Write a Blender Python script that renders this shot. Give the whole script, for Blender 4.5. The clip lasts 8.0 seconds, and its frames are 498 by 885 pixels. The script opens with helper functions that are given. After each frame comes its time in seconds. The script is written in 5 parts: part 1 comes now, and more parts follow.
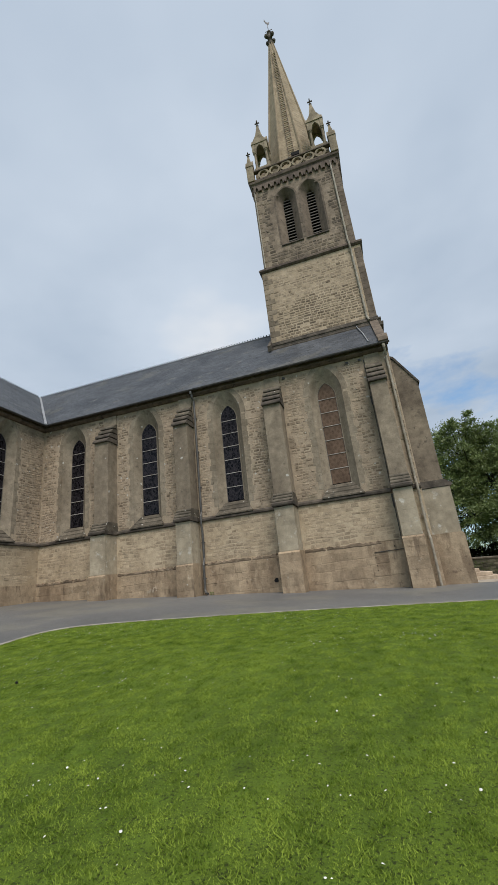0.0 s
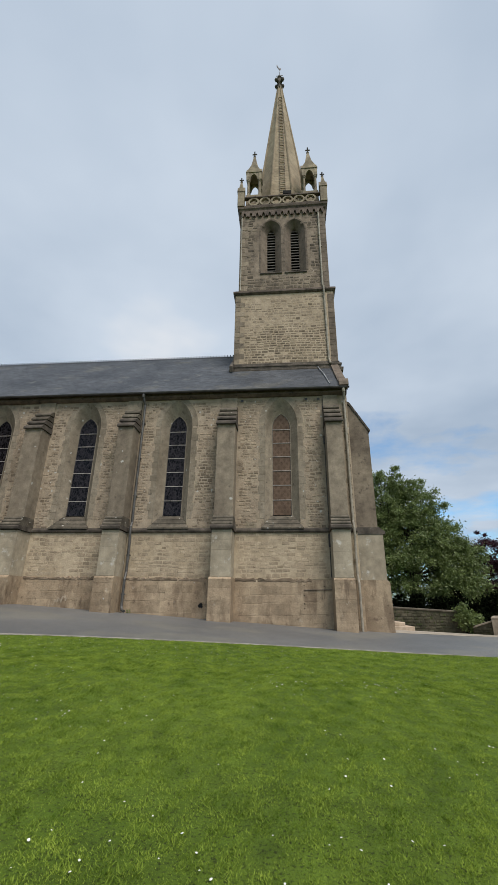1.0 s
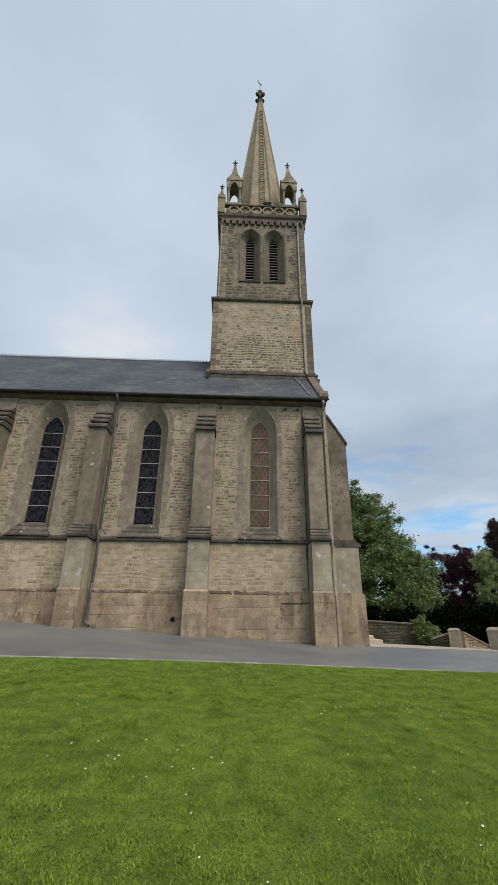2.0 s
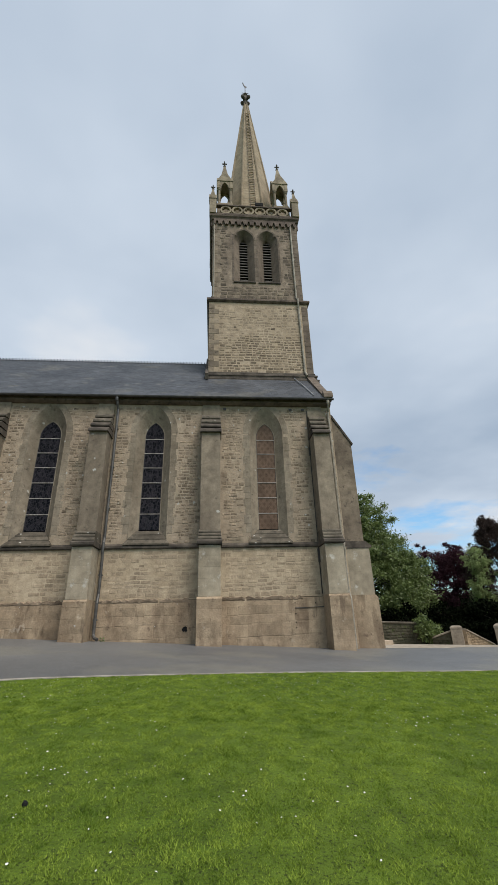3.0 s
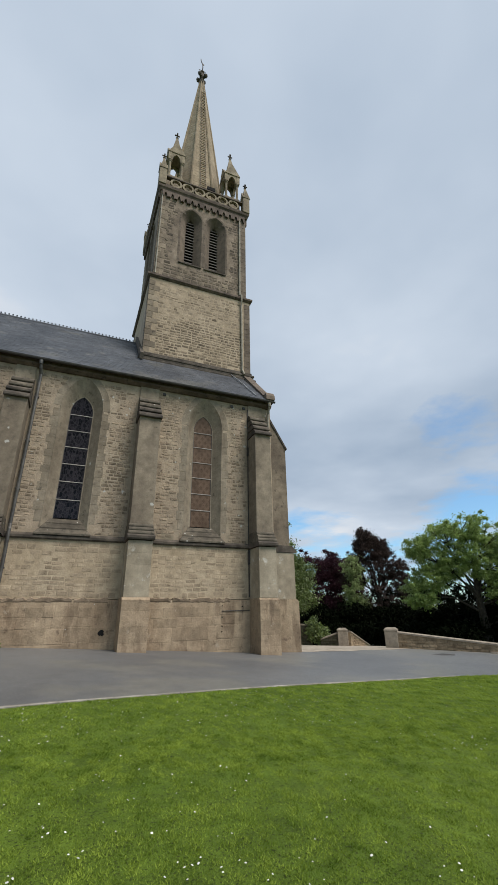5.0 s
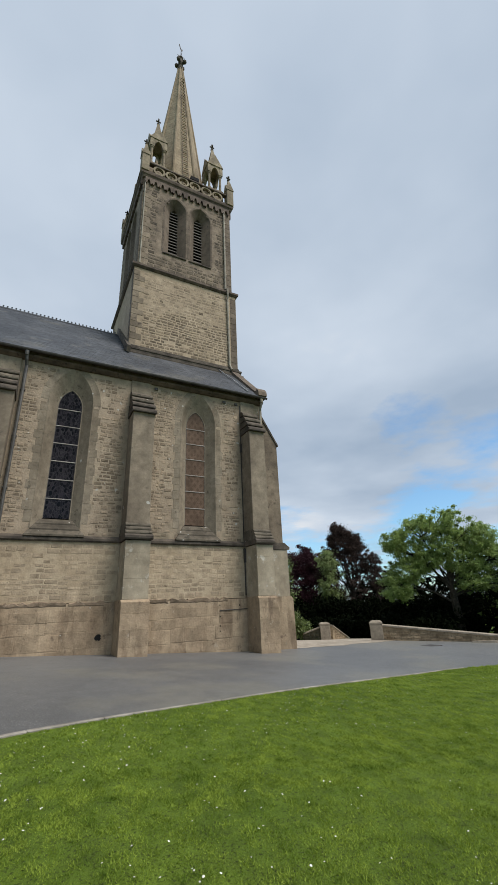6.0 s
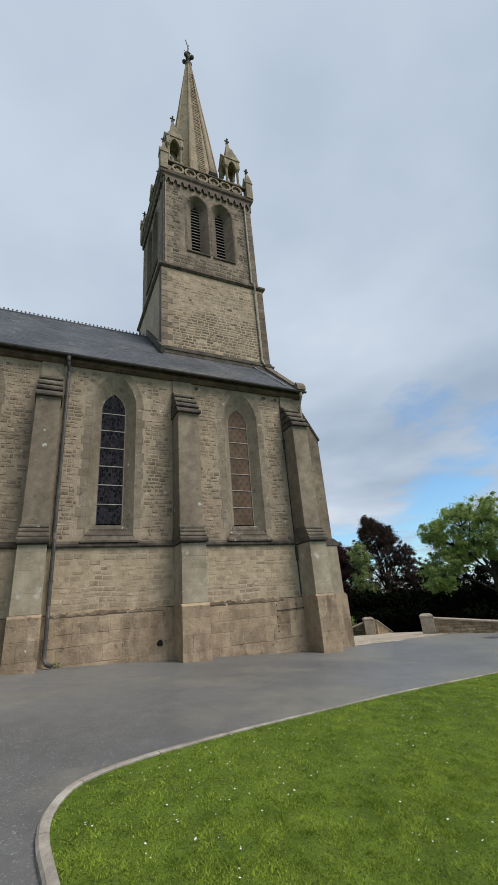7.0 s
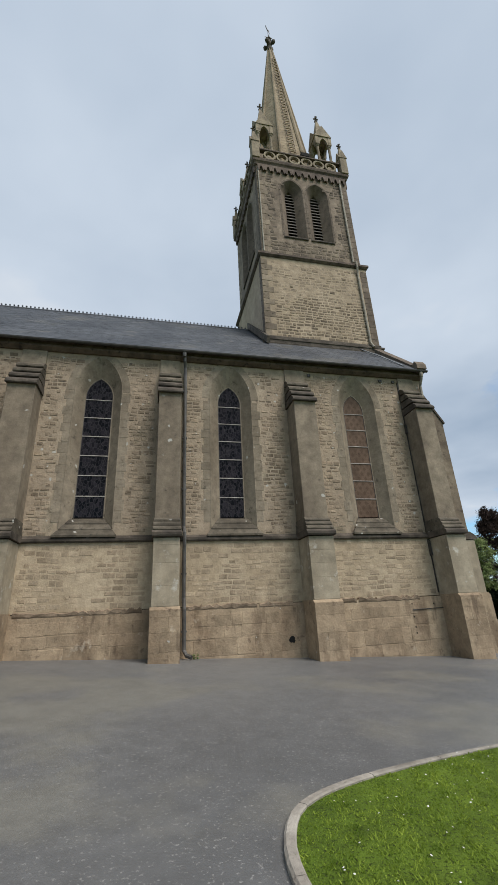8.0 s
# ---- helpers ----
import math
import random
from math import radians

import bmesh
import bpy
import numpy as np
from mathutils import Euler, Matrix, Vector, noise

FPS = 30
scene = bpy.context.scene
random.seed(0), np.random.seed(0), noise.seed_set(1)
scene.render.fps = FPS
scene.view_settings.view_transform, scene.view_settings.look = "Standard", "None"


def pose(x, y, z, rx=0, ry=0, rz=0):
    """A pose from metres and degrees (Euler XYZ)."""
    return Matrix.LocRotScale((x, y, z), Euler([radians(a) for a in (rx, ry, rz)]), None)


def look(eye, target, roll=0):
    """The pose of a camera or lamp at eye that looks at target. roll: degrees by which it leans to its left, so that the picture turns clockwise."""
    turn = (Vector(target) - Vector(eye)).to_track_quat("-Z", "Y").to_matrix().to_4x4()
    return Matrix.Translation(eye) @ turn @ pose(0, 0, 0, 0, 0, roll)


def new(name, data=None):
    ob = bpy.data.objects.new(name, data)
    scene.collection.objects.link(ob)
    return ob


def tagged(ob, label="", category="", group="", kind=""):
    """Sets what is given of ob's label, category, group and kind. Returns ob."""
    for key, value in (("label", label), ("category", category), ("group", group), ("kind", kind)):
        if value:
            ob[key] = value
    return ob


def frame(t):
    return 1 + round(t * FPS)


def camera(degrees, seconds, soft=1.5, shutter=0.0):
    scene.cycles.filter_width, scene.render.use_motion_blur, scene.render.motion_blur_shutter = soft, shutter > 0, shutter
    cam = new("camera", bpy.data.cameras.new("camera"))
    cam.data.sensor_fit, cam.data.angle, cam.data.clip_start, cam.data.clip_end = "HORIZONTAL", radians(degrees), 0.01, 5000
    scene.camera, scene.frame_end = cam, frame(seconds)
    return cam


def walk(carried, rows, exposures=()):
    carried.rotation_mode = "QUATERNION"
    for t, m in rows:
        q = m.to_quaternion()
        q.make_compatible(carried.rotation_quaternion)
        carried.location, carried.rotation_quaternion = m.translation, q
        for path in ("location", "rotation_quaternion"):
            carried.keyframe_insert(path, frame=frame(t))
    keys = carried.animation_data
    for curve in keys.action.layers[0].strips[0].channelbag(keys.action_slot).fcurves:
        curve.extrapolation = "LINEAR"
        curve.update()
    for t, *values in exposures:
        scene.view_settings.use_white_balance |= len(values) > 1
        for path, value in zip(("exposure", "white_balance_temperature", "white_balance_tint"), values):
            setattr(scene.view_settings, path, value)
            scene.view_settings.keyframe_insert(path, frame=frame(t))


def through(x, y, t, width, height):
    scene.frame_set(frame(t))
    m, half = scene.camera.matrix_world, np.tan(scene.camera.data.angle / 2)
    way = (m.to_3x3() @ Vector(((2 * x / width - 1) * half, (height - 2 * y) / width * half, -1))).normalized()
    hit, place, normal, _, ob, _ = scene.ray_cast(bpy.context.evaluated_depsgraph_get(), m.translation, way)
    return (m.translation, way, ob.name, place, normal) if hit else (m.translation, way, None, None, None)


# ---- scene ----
cam = camera(61.6, 8.0, soft=1.2)
METRES, EYE, TILT, LEAN, TURN = 9.934, 1.5, 0.0, 0.0, 16.1
ROWS = [
    (0.0, 0.0, 0.0, 0.0, 2.01, 18.69, 5.95),
    (0.5, -0.0489, 0.0184, 0.0076, -2.53, 20.82, 3.8),
    (1.0, -0.0943, 0.047, 0.0103, -10.93, 21.15, -0.77),
    (1.5, -0.1522, 0.083, 0.0146, -16.75, 21.91, -1.81),
    (3.0, -0.3073, 0.1948, 0.024, -20.66, 23.11, 1.48),
    (3.5, -0.3562, 0.2377, 0.0287, -26.1, 22.91, 1.24),
    (4.0, -0.4009, 0.2825, 0.0344, -31.25, 22.69, 1.06),
    (4.5, -0.4428, 0.328, 0.0427, -35.06, 22.6, 0.63),
    (6.0, -0.5668, 0.4681, 0.0658, -43.31, 21.67, 2.25),
    (6.5, -0.6025, 0.5216, 0.0726, -42.51, 21.44, 3.93),
    (7.0, -0.6361, 0.5764, 0.0828, -40.65, 21.45, 4.37),
    (7.5, -0.6606, 0.6313, 0.0884, -35.17, 21.82, 3.62),
    (8.0, -0.6866, 0.6888, 0.0953, -28.55, 21.45, 2.57),
]
walk(cam, [(t, pose(0, 0, EYE, TILT, LEAN, TURN) @ pose(METRES * x, METRES * y, METRES * z, 90 + pitch, roll, yaw)) for t, x, y, z, yaw, pitch, roll in ROWS])


# ---- world and sun ----
world = bpy.data.worlds.new("world")
scene.world = world
world.use_nodes = True
wn, wl = world.node_tree.nodes, world.node_tree.links
wn.clear()
w_out = wn.new("ShaderNodeOutputWorld")
w_bg = wn.new("ShaderNodeBackground")
w_sky = wn.new("ShaderNodeTexSky")
w_sky.sky_type, w_sky.sun_disc = "NISHITA", False
SUN_EL, SUN_AZ = radians(56), radians(146)   # azimuth clockwise from +y
w_sky.sun_elevation, w_sky.sun_rotation = SUN_EL, SUN_AZ
w_sky.dust_density, w_sky.ozone_density = 1.0, 2.0
w_gain = wn.new("ShaderNodeMixRGB")
w_gain.blend_type, w_gain.inputs[0].default_value, w_gain.inputs[2].default_value = "MULTIPLY", 1.0, (0.130, 0.165, 0.176, 1)
wl.new(w_sky.outputs[0], w_gain.inputs[1])
w_tc = wn.new("ShaderNodeTexCoord")
w_sep = wn.new("ShaderNodeSeparateXYZ")
wl.new(w_tc.outputs["Generated"], w_sep.inputs[0])


def w_math(op, a, b):
    k = wn.new("ShaderNodeMath")
    k.operation = op
    for slot, v in enumerate((a, b)):
        if isinstance(v, float):
            k.inputs[slot].default_value = v
        else:
            wl.new(v, k.inputs[slot])
    return k.outputs[0]


# the cloud sheet lies flat overhead, so its pattern draws together towards the horizon
w_up = w_math("MAXIMUM", w_sep.outputs[2], 0.0)
w_lift = w_math("ADD", w_up, 0.11)
w_map = wn.new("ShaderNodeCombineXYZ")
wl.new(w_math("DIVIDE", w_sep.outputs[0], w_lift), w_map.inputs[0])
wl.new(w_math("DIVIDE", w_sep.outputs[1], w_lift), w_map.inputs[1])
w_map.inputs[2].default_value = 3.7
w_n1 = wn.new("ShaderNodeTexNoise")
w_n1.inputs["Scale"].default_value, w_n1.inputs["Detail"].default_value, w_n1.inputs["Roughness"].default_value = 1.3, 8, 0.56
wl.new(w_map.outputs[0], w_n1.inputs["Vector"])
w_r1 = wn.new("ShaderNodeValToRGB")      # cloud cover: closed overhead, breaking up far off
w_r1.color_ramp.elements[0].position, w_r1.color_ramp.elements[1].position = 0.505, 0.655
wl.new(w_math("ADD", w_n1.outputs[0], w_math("MULTIPLY", w_up, 0.58)), w_r1.inputs[0])
w_n2 = wn.new("ShaderNodeTexNoise")
w_n2.inputs["Scale"].default_value, w_n2.inputs["Detail"].default_value = 0.9, 5
wl.new(w_map.outputs[0], w_n2.inputs["Vector"])
w_r2 = wn.new("ShaderNodeValToRGB")      # cloud tone
w_r2.color_ramp.elements[0].position, w_r2.color_ramp.elements[1].position = 0.34, 0.66
w_r2.color_ramp.elements[0].color, w_r2.color_ramp.elements[1].color = (0.358, 0.450, 0.575, 1), (0.585, 0.668, 0.775, 1)
w_bright = w_r2.color_ramp.elements.new(0.78)
w_bright.color = (0.80, 0.82, 0.85, 1)
wl.new(w_n2.outputs[0], w_r2.inputs[0])
w_mix = wn.new("ShaderNodeMixRGB")
wl.new(w_r1.outputs[0], w_mix.inputs[0])
wl.new(w_gain.outputs[0], w_mix.inputs[1])
wl.new(w_r2.outputs[0], w_mix.inputs[2])
wl.new(w_mix.outputs[0], w_bg.inputs[0])
w_bg.inputs[1].default_value = 1.0
wl.new(w_bg.outputs[0], w_out.inputs[0])

sun_data = bpy.data.lights.new("sun", "SUN")
sun_data.energy, sun_data.angle, sun_data.color = 3.6, radians(32), (1.0, 0.915, 0.845)
sun = new("sun", sun_data)
SUN_DIR = Vector((math.sin(SUN_AZ) * math.cos(SUN_EL), math.cos(SUN_AZ) * math.cos(SUN_EL), math.sin(SUN_EL)))
sun.matrix_world = look(SUN_DIR * 60, (0, 0, 0))


# ---- materials ----
def surface(name, dark, light, scale=1.2, third=None, third_scale=14.0, third_at=0.6, rough=0.85, bump=0.35, bump_scale=28.0,
            jitter=0.0, streak=1.0, mottle=0.3, spots=0.0, spot_scale=2.4, metal=0.0, relief=0.012, patches=()):
    """A weathered surface: two tones over a broad pattern, a third in fine patches, pale lichen spots, and relief."""
    m = bpy.data.materials.new(name)
    m.use_nodes = True
    n, l = m.node_tree.nodes, m.node_tree.links
    b = n["Principled BSDF"]
    b.inputs["Roughness"].default_value, b.inputs["Metallic"].default_value = rough, metal
    b.inputs["Specular IOR Level"].default_value = 0.5 if rough < 0.6 else 0.22
    geo = n.new("ShaderNodeNewGeometry")
    mp = n.new("ShaderNodeMapping")
    mp.inputs["Scale"].default_value = (1, 1, streak)
    l.new(geo.outputs["Position"], mp.inputs[0])

    def tex(sc, vec, detail=5):
        t = n.new("ShaderNodeTexNoise")
        t.inputs["Scale"].default_value, t.inputs["Detail"].default_value, t.inputs["Roughness"].default_value = sc, detail, 0.6
        l.new(vec, t.inputs["Vector"])
        return t.outputs[0]

    def ramp(src, a, c):
        r = n.new("ShaderNodeMapRange")
        r.inputs["From Min"].default_value, r.inputs["From Max"].default_value = a, c
        l.new(src, r.inputs["Value"])
        return r.outputs[0]

    def mix(fac, a, c):
        x = n.new("ShaderNodeMixRGB")
        for i, v in enumerate((fac, a, c)):
            if isinstance(v, (tuple, list)):
                x.inputs[i].default_value = (*v, 1)
            elif isinstance(v, float):
                x.inputs[i].default_value = v
            else:
                l.new(v, x.inputs[i])
        return x.outputs[0]
    col = mix(ramp(tex(scale, mp.outputs[0]), 0.35, 0.65), dark, light)
    if third:
        col = mix(ramp(tex(third_scale, geo.outputs["Position"], 4), third_at, third_at + 0.12), col, third)
    for tint, size, at, run, amount in patches:      # stains and flaked spots, drawn out downwards where run is below 1
        mq = n.new("ShaderNodeMapping")
        mq.inputs["Scale"].default_value, mq.inputs["Location"].default_value = (1, 1, run), (size, 0, at * 9)
        l.new(geo.outputs["Position"], mq.inputs[0])
        fade = n.new("ShaderNodeMath")
        fade.operation = "MULTIPLY"
        fade.inputs[1].default_value = amount
        l.new(ramp(tex(size, mq.outputs[0], 7), at, at + 0.07), fade.inputs[0])
        col = mix(fade.outputs[0], col, tint)
    if mottle:
        for sc, amount in ((3.7, mottle), (17.0, mottle * 0.42)):
            k = n.new("ShaderNodeMapRange")
            k.inputs["From Min"].default_value, k.inputs["From Max"].default_value = 0.3, 0.7
            k.inputs["To Min"].default_value, k.inputs["To Max"].default_value = 1 - amount, 1 + amount * 0.6
            l.new(tex(sc, geo.outputs["Position"], 6), k.inputs["Value"])
            hv = n.new("ShaderNodeHueSaturation")
            l.new(k.outputs[0], hv.inputs["Value"])
            l.new(col, hv.inputs["Color"])
            col = hv.outputs[0]
    if jitter:
        oi = n.new("ShaderNodeObjectInfo")
        ad = n.new("ShaderNodeMath")
        l.new(oi.outputs["Random"], ad.inputs[0])
        l.new(geo.outputs["Random Per Island"], ad.inputs[1])
        fr = n.new("ShaderNodeMath")
        fr.operation = "FRACT"
        l.new(ad.outputs[0], fr.inputs[0])
        hs = n.new("ShaderNodeHueSaturation")
        mr = n.new("ShaderNodeMapRange")
        mr.inputs["To Min"].default_value, mr.inputs["To Max"].default_value = 1 - jitter, 1 + jitter
        l.new(fr.outputs[0], mr.inputs["Value"])
        l.new(mr.outputs[0], hs.inputs["Value"])
        l.new(col, hs.inputs["Color"])
        col = hs.outputs[0]
    if spots:
        v = n.new("ShaderNodeTexVoronoi")
        v.inputs["Scale"].default_value = spot_scale
        ns = n.new("ShaderNodeMixRGB")
        ns.inputs[0].default_value = 0.12
        nz = n.new("ShaderNodeTexNoise")
        nz.inputs["Scale"].default_value = 9
        l.new(geo.outputs["Position"], nz.inputs["Vector"])
        l.new(geo.outputs["Position"], ns.inputs[1])
        l.new(nz.outputs[1], ns.inputs[2])
        l.new(ns.outputs[0], v.inputs["Vector"])
        col = mix(ramp(v.outputs["Distance"], spots, spots * 0.6), col, (0.42, 0.41, 0.37))
    l.new(col, b.inputs["Base Color"])
    if bump:
        bp = n.new("ShaderNodeBump")
        bp.inputs["Strength"].default_value, bp.inputs["Distance"].default_value = bump, relief
        l.new(tex(bump_scale, geo.outputs["Position"], 6), bp.inputs["Height"])
        l.new(bp.outputs[0], b.inputs["Normal"])
    return m


M_MORTAR = surface("upper_wall_mortar", (0.29, 0.232, 0.168), (0.385, 0.315, 0.232), 0.7, (0.20, 0.158, 0.115), 6, 0.60, spots=0.13, streak=0.5, mottle=0.2, bump=0.7, bump_scale=16, relief=0.02, patches=(((0.15, 0.118, 0.085), 0.55, 0.55, 0.4, 0.55), ((0.20, 0.18, 0.125), 0.8, 0.58, 0.5, 0.5)))
M_RUBBLE = surface("rubble_stone", (0.215, 0.168, 0.12), (0.35, 0.28, 0.202), 1.6, (0.11, 0.085, 0.064), 9, 0.60, jitter=0.27, spots=0.11, spot_scale=3.1, bump=0.8, bump_scale=20, relief=0.02, patches=(((0.12, 0.094, 0.068), 0.55, 0.55, 0.4, 0.5), ((0.19, 0.17, 0.12), 0.8, 0.58, 0.5, 0.4)))
M_PALE_MORTAR = surface("pale_lime_mortar", (0.35, 0.28, 0.19), (0.46, 0.38, 0.27), 0.8, (0.25, 0.195, 0.13), 5, 0.62, streak=0.6, mottle=0.2, bump=0.7, bump_scale=14, relief=0.02)
M_PALE_STONE = surface("pale_rubble_stone", (0.30, 0.238, 0.164), (0.42, 0.342, 0.242), 1.0, (0.22, 0.168, 0.115), 8, 0.62, jitter=0.15, bump=0.7, bump_scale=18, relief=0.02, patches=(((0.17, 0.125, 0.085), 1.3, 0.66, 0.8, 0.6),))
M_TOWER_MORTAR = surface("tower_mortar", (0.325, 0.258, 0.182), (0.435, 0.352, 0.256), 0.7, (0.25, 0.20, 0.14), 6, 0.62, streak=0.6, mottle=0.2, bump=0.6, bump_scale=14, relief=0.02)
M_TOWER_STONE = surface("tower_rubble_stone", (0.145, 0.112, 0.08), (0.285, 0.226, 0.158), 0.7, (0.10, 0.08, 0.06), 7, 0.60, jitter=0.32, bump=0.7, relief=0.02)
M_TOWER_WORN = surface("limewashed_tower_stone", (0.24, 0.19, 0.135), (0.38, 0.306, 0.22), 0.8, (0.18, 0.145, 0.105), 7, 0.6, jitter=0.2, bump=0.7, relief=0.02)
M_BELFRY_MORTAR = surface("belfry_mortar", (0.165, 0.130, 0.098), (0.285, 0.230, 0.174), 0.9, (0.12, 0.098, 0.075), 3, 0.56, streak=0.6, bump=0.6, relief=0.02)
M_DARK_STONE = surface("belfry_rubble_stone", (0.095, 0.077, 0.058), (0.19, 0.154, 0.112), 0.8, (0.065, 0.054, 0.045), 8, 0.56, jitter=0.34, bump=0.7, relief=0.02)
M_ASHLAR = surface("grey_dressed_stone", (0.195, 0.162, 0.119), (0.292, 0.248, 0.187), 0.9, (0.12, 0.103, 0.078), 6, 0.6, jitter=0.08, spots=0.09, spot_scale=1.9, streak=0.35, bump=0.4, patches=(((0.16, 0.105, 0.066), 1.1, 0.64, 0.5, 0.5),))
M_ASHLAR_DARK = surface("brown_grey_belfry_stone", (0.112, 0.089, 0.069), (0.195, 0.157, 0.121), 0.8, (0.085, 0.07, 0.057), 5, 0.58, jitter=0.14, streak=0.4, bump=0.5)
M_QUOIN = surface("brown_quoin_stone", (0.15, 0.12, 0.09), (0.29, 0.238, 0.175), 0.7, (0.10, 0.08, 0.062), 4, 0.58, jitter=0.25, bump=0.6)
M_BUTTRESS = surface("buttress_cement_face", (0.155, 0.127, 0.095), (0.26, 0.218, 0.162), 0.9, (0.095, 0.08, 0.064), 4, 0.64, jitter=0.08, spots=0.10, spot_scale=1.7, streak=0.25, bump=0.5)
M_BUTTRESS_LOW = surface("pale_buttress_stone", (0.275, 0.236, 0.172), (0.40, 0.350, 0.262), 1.2, (0.49, 0.475, 0.42), 3, 0.6, jitter=0.08, streak=0.5, mottle=0.22)
M_PLINTH = surface("stained_plinth_stone", (0.235, 0.174, 0.115), (0.385, 0.303, 0.206), 0.7, (0.17, 0.125, 0.088), 5, 0.60, jitter=0.13, streak=0.4, mottle=0.26, spots=0.05, bump=0.7, bump_scale=18, relief=0.02, patches=(((0.13, 0.09, 0.06), 1.2, 0.55, 0.3, 0.55), ((0.09, 0.064, 0.046), 2.6, 0.60, 0.22, 0.6), ((0.48, 0.42, 0.33), 3.4, 0.645, 0.7, 0.6)))
M_PLINTH_EDGE = surface("dark_broken_plinth_edge", (0.15, 0.112, 0.078), (0.30, 0.232, 0.163), 1.4, (0.36, 0.30, 0.225), 5, 0.63, jitter=0.2, mottle=0.3, bump=0.8, bump_scale=24, relief=0.02)
M_WEATHER = surface("dark_weathering_stone", (0.05, 0.043, 0.036), (0.125, 0.106, 0.085), 2.0, (0.24, 0.22, 0.185), 8, 0.66, jitter=0.12, bump=0.7, relief=0.02)
M_MOSS_STEP = surface("mossy_grey_weathering", (0.074, 0.064, 0.049), (0.150, 0.130, 0.100), 2.2, (0.05, 0.045, 0.036), 5, 0.57, jitter=0.14, spots=0.12, spot_scale=3.0, bump=0.7, relief=0.02)
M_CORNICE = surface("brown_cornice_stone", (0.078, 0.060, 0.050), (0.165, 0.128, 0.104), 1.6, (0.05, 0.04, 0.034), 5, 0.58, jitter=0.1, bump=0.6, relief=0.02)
M_SPIRE = surface("spire_stone", (0.235, 0.187, 0.125), (0.34, 0.276, 0.19), 0.8, (0.20, 0.165, 0.115), 5, 0.6, jitter=0.10, mottle=0.22)
M_PINNACLE = surface("pinnacle_stone", (0.19, 0.157, 0.112), (0.32, 0.27, 0.19), 1.4, (0.11, 0.092, 0.073), 6, 0.58)
M_SLATE = surface("blue_grey_slate", (0.042, 0.048, 0.057), (0.078, 0.085, 0.095), 0.5, (0.115, 0.115, 0.108), 1.6, 0.6, rough=0.62, jitter=0.16, mottle=0.26, bump=0.25, patches=(((0.12, 0.117, 0.10), 0.45, 0.60, 1.0, 0.5), ((0.03, 0.033, 0.038), 0.9, 0.60, 1.0, 0.5)))
M_LEAD = surface("lead_flashing", (0.22, 0.23, 0.24), (0.32, 0.33, 0.34), 2, rough=0.5, bump=0.15)
M_IRON = surface("dark_painted_iron", (0.03, 0.027, 0.025), (0.06, 0.053, 0.048), 4, rough=0.55, bump=0.2)
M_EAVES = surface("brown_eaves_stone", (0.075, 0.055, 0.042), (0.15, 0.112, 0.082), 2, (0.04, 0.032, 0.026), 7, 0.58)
M_PIPE = surface("grey_painted_pipe", (0.05, 0.049, 0.047), (0.10, 0.097, 0.09), 3, rough=0.5, bump=0.2)
M_PIPE_PALE = surface("pale_pipe", (0.25, 0.225, 0.18), (0.36, 0.33, 0.27), 3, rough=0.6, bump=0.2)
M_BAR = surface("pale_saddle_bar", (0.30, 0.275, 0.25), (0.42, 0.39, 0.36), 5, rough=0.6, bump=0.1)
M_LOUVRE = surface("grey_slate_louvre", (0.085, 0.078, 0.068), (0.15, 0.138, 0.12), 3, rough=0.7, bump=0.2)
# flat black: also painted in for unlit depth inside openings and holes
M_BLACK = surface("black_and_hollow_shade", (0.010, 0.010, 0.010), (0.016, 0.016, 0.016), 1, rough=0.95, bump=0, mottle=0)
M_ASPHALT = surface("worn_asphalt", (0.096, 0.099, 0.100), (0.148, 0.151, 0.149), 0.16, (0.27, 0.268, 0.255), 36, 0.585, rough=0.48, mottle=0.16, bump=0.6, bump_scale=90, relief=0.012, patches=(((0.175, 0.171, 0.145), 0.20, 0.50, 1.0, 0.6), ((0.10, 0.103, 0.107), 0.5, 0.60, 1.0, 0.4)))
M_GRAVEL = surface("sandy_gravel", (0.30, 0.265, 0.21), (0.41, 0.365, 0.30), 0.6, (0.19, 0.165, 0.13), 24, 0.6, rough=0.95, bump=0.6, bump_scale=70)
M_KERB = surface("concrete_kerb", (0.22, 0.20, 0.17), (0.36, 0.335, 0.29), 2.0, (0.14, 0.128, 0.105), 12, 0.62, jitter=0.1, bump=0.7, relief=0.02)
M_SOIL = surface("grass_ground", (0.06, 0.10, 0.010), (0.10, 0.15, 0.018), 1.0, (0.05, 0.05, 0.02), 6, 0.62, rough=0.95, bump=0.8, bump_scale=40)
# lawn's dark third tone: shade pockets between blades, put into the ground colour
M_LAWN = surface("lawn_ground", (0.074, 0.126, 0.011), (0.132, 0.200, 0.021), 0.5, (0.035, 0.052, 0.008), 48, 0.52, rough=0.95, mottle=0.3, bump=1.0, bump_scale=60, relief=0.03)
M_STEP = surface("pale_step_stone", (0.38, 0.30, 0.22), (0.50, 0.41, 0.31), 1.4, (0.30, 0.24, 0.18), 9, 0.62)
M_COPING = surface("concrete_coping", (0.235, 0.20, 0.155), (0.35, 0.305, 0.24), 1.2, (0.17, 0.148, 0.115), 7, 0.6, jitter=0.1)
M_FIELD = surface("field_wall_stone", (0.22, 0.165, 0.105), (0.37, 0.285, 0.185), 1.6, (0.13, 0.10, 0.07), 6, 0.58, jitter=0.28, bump=0.7, relief=0.02)
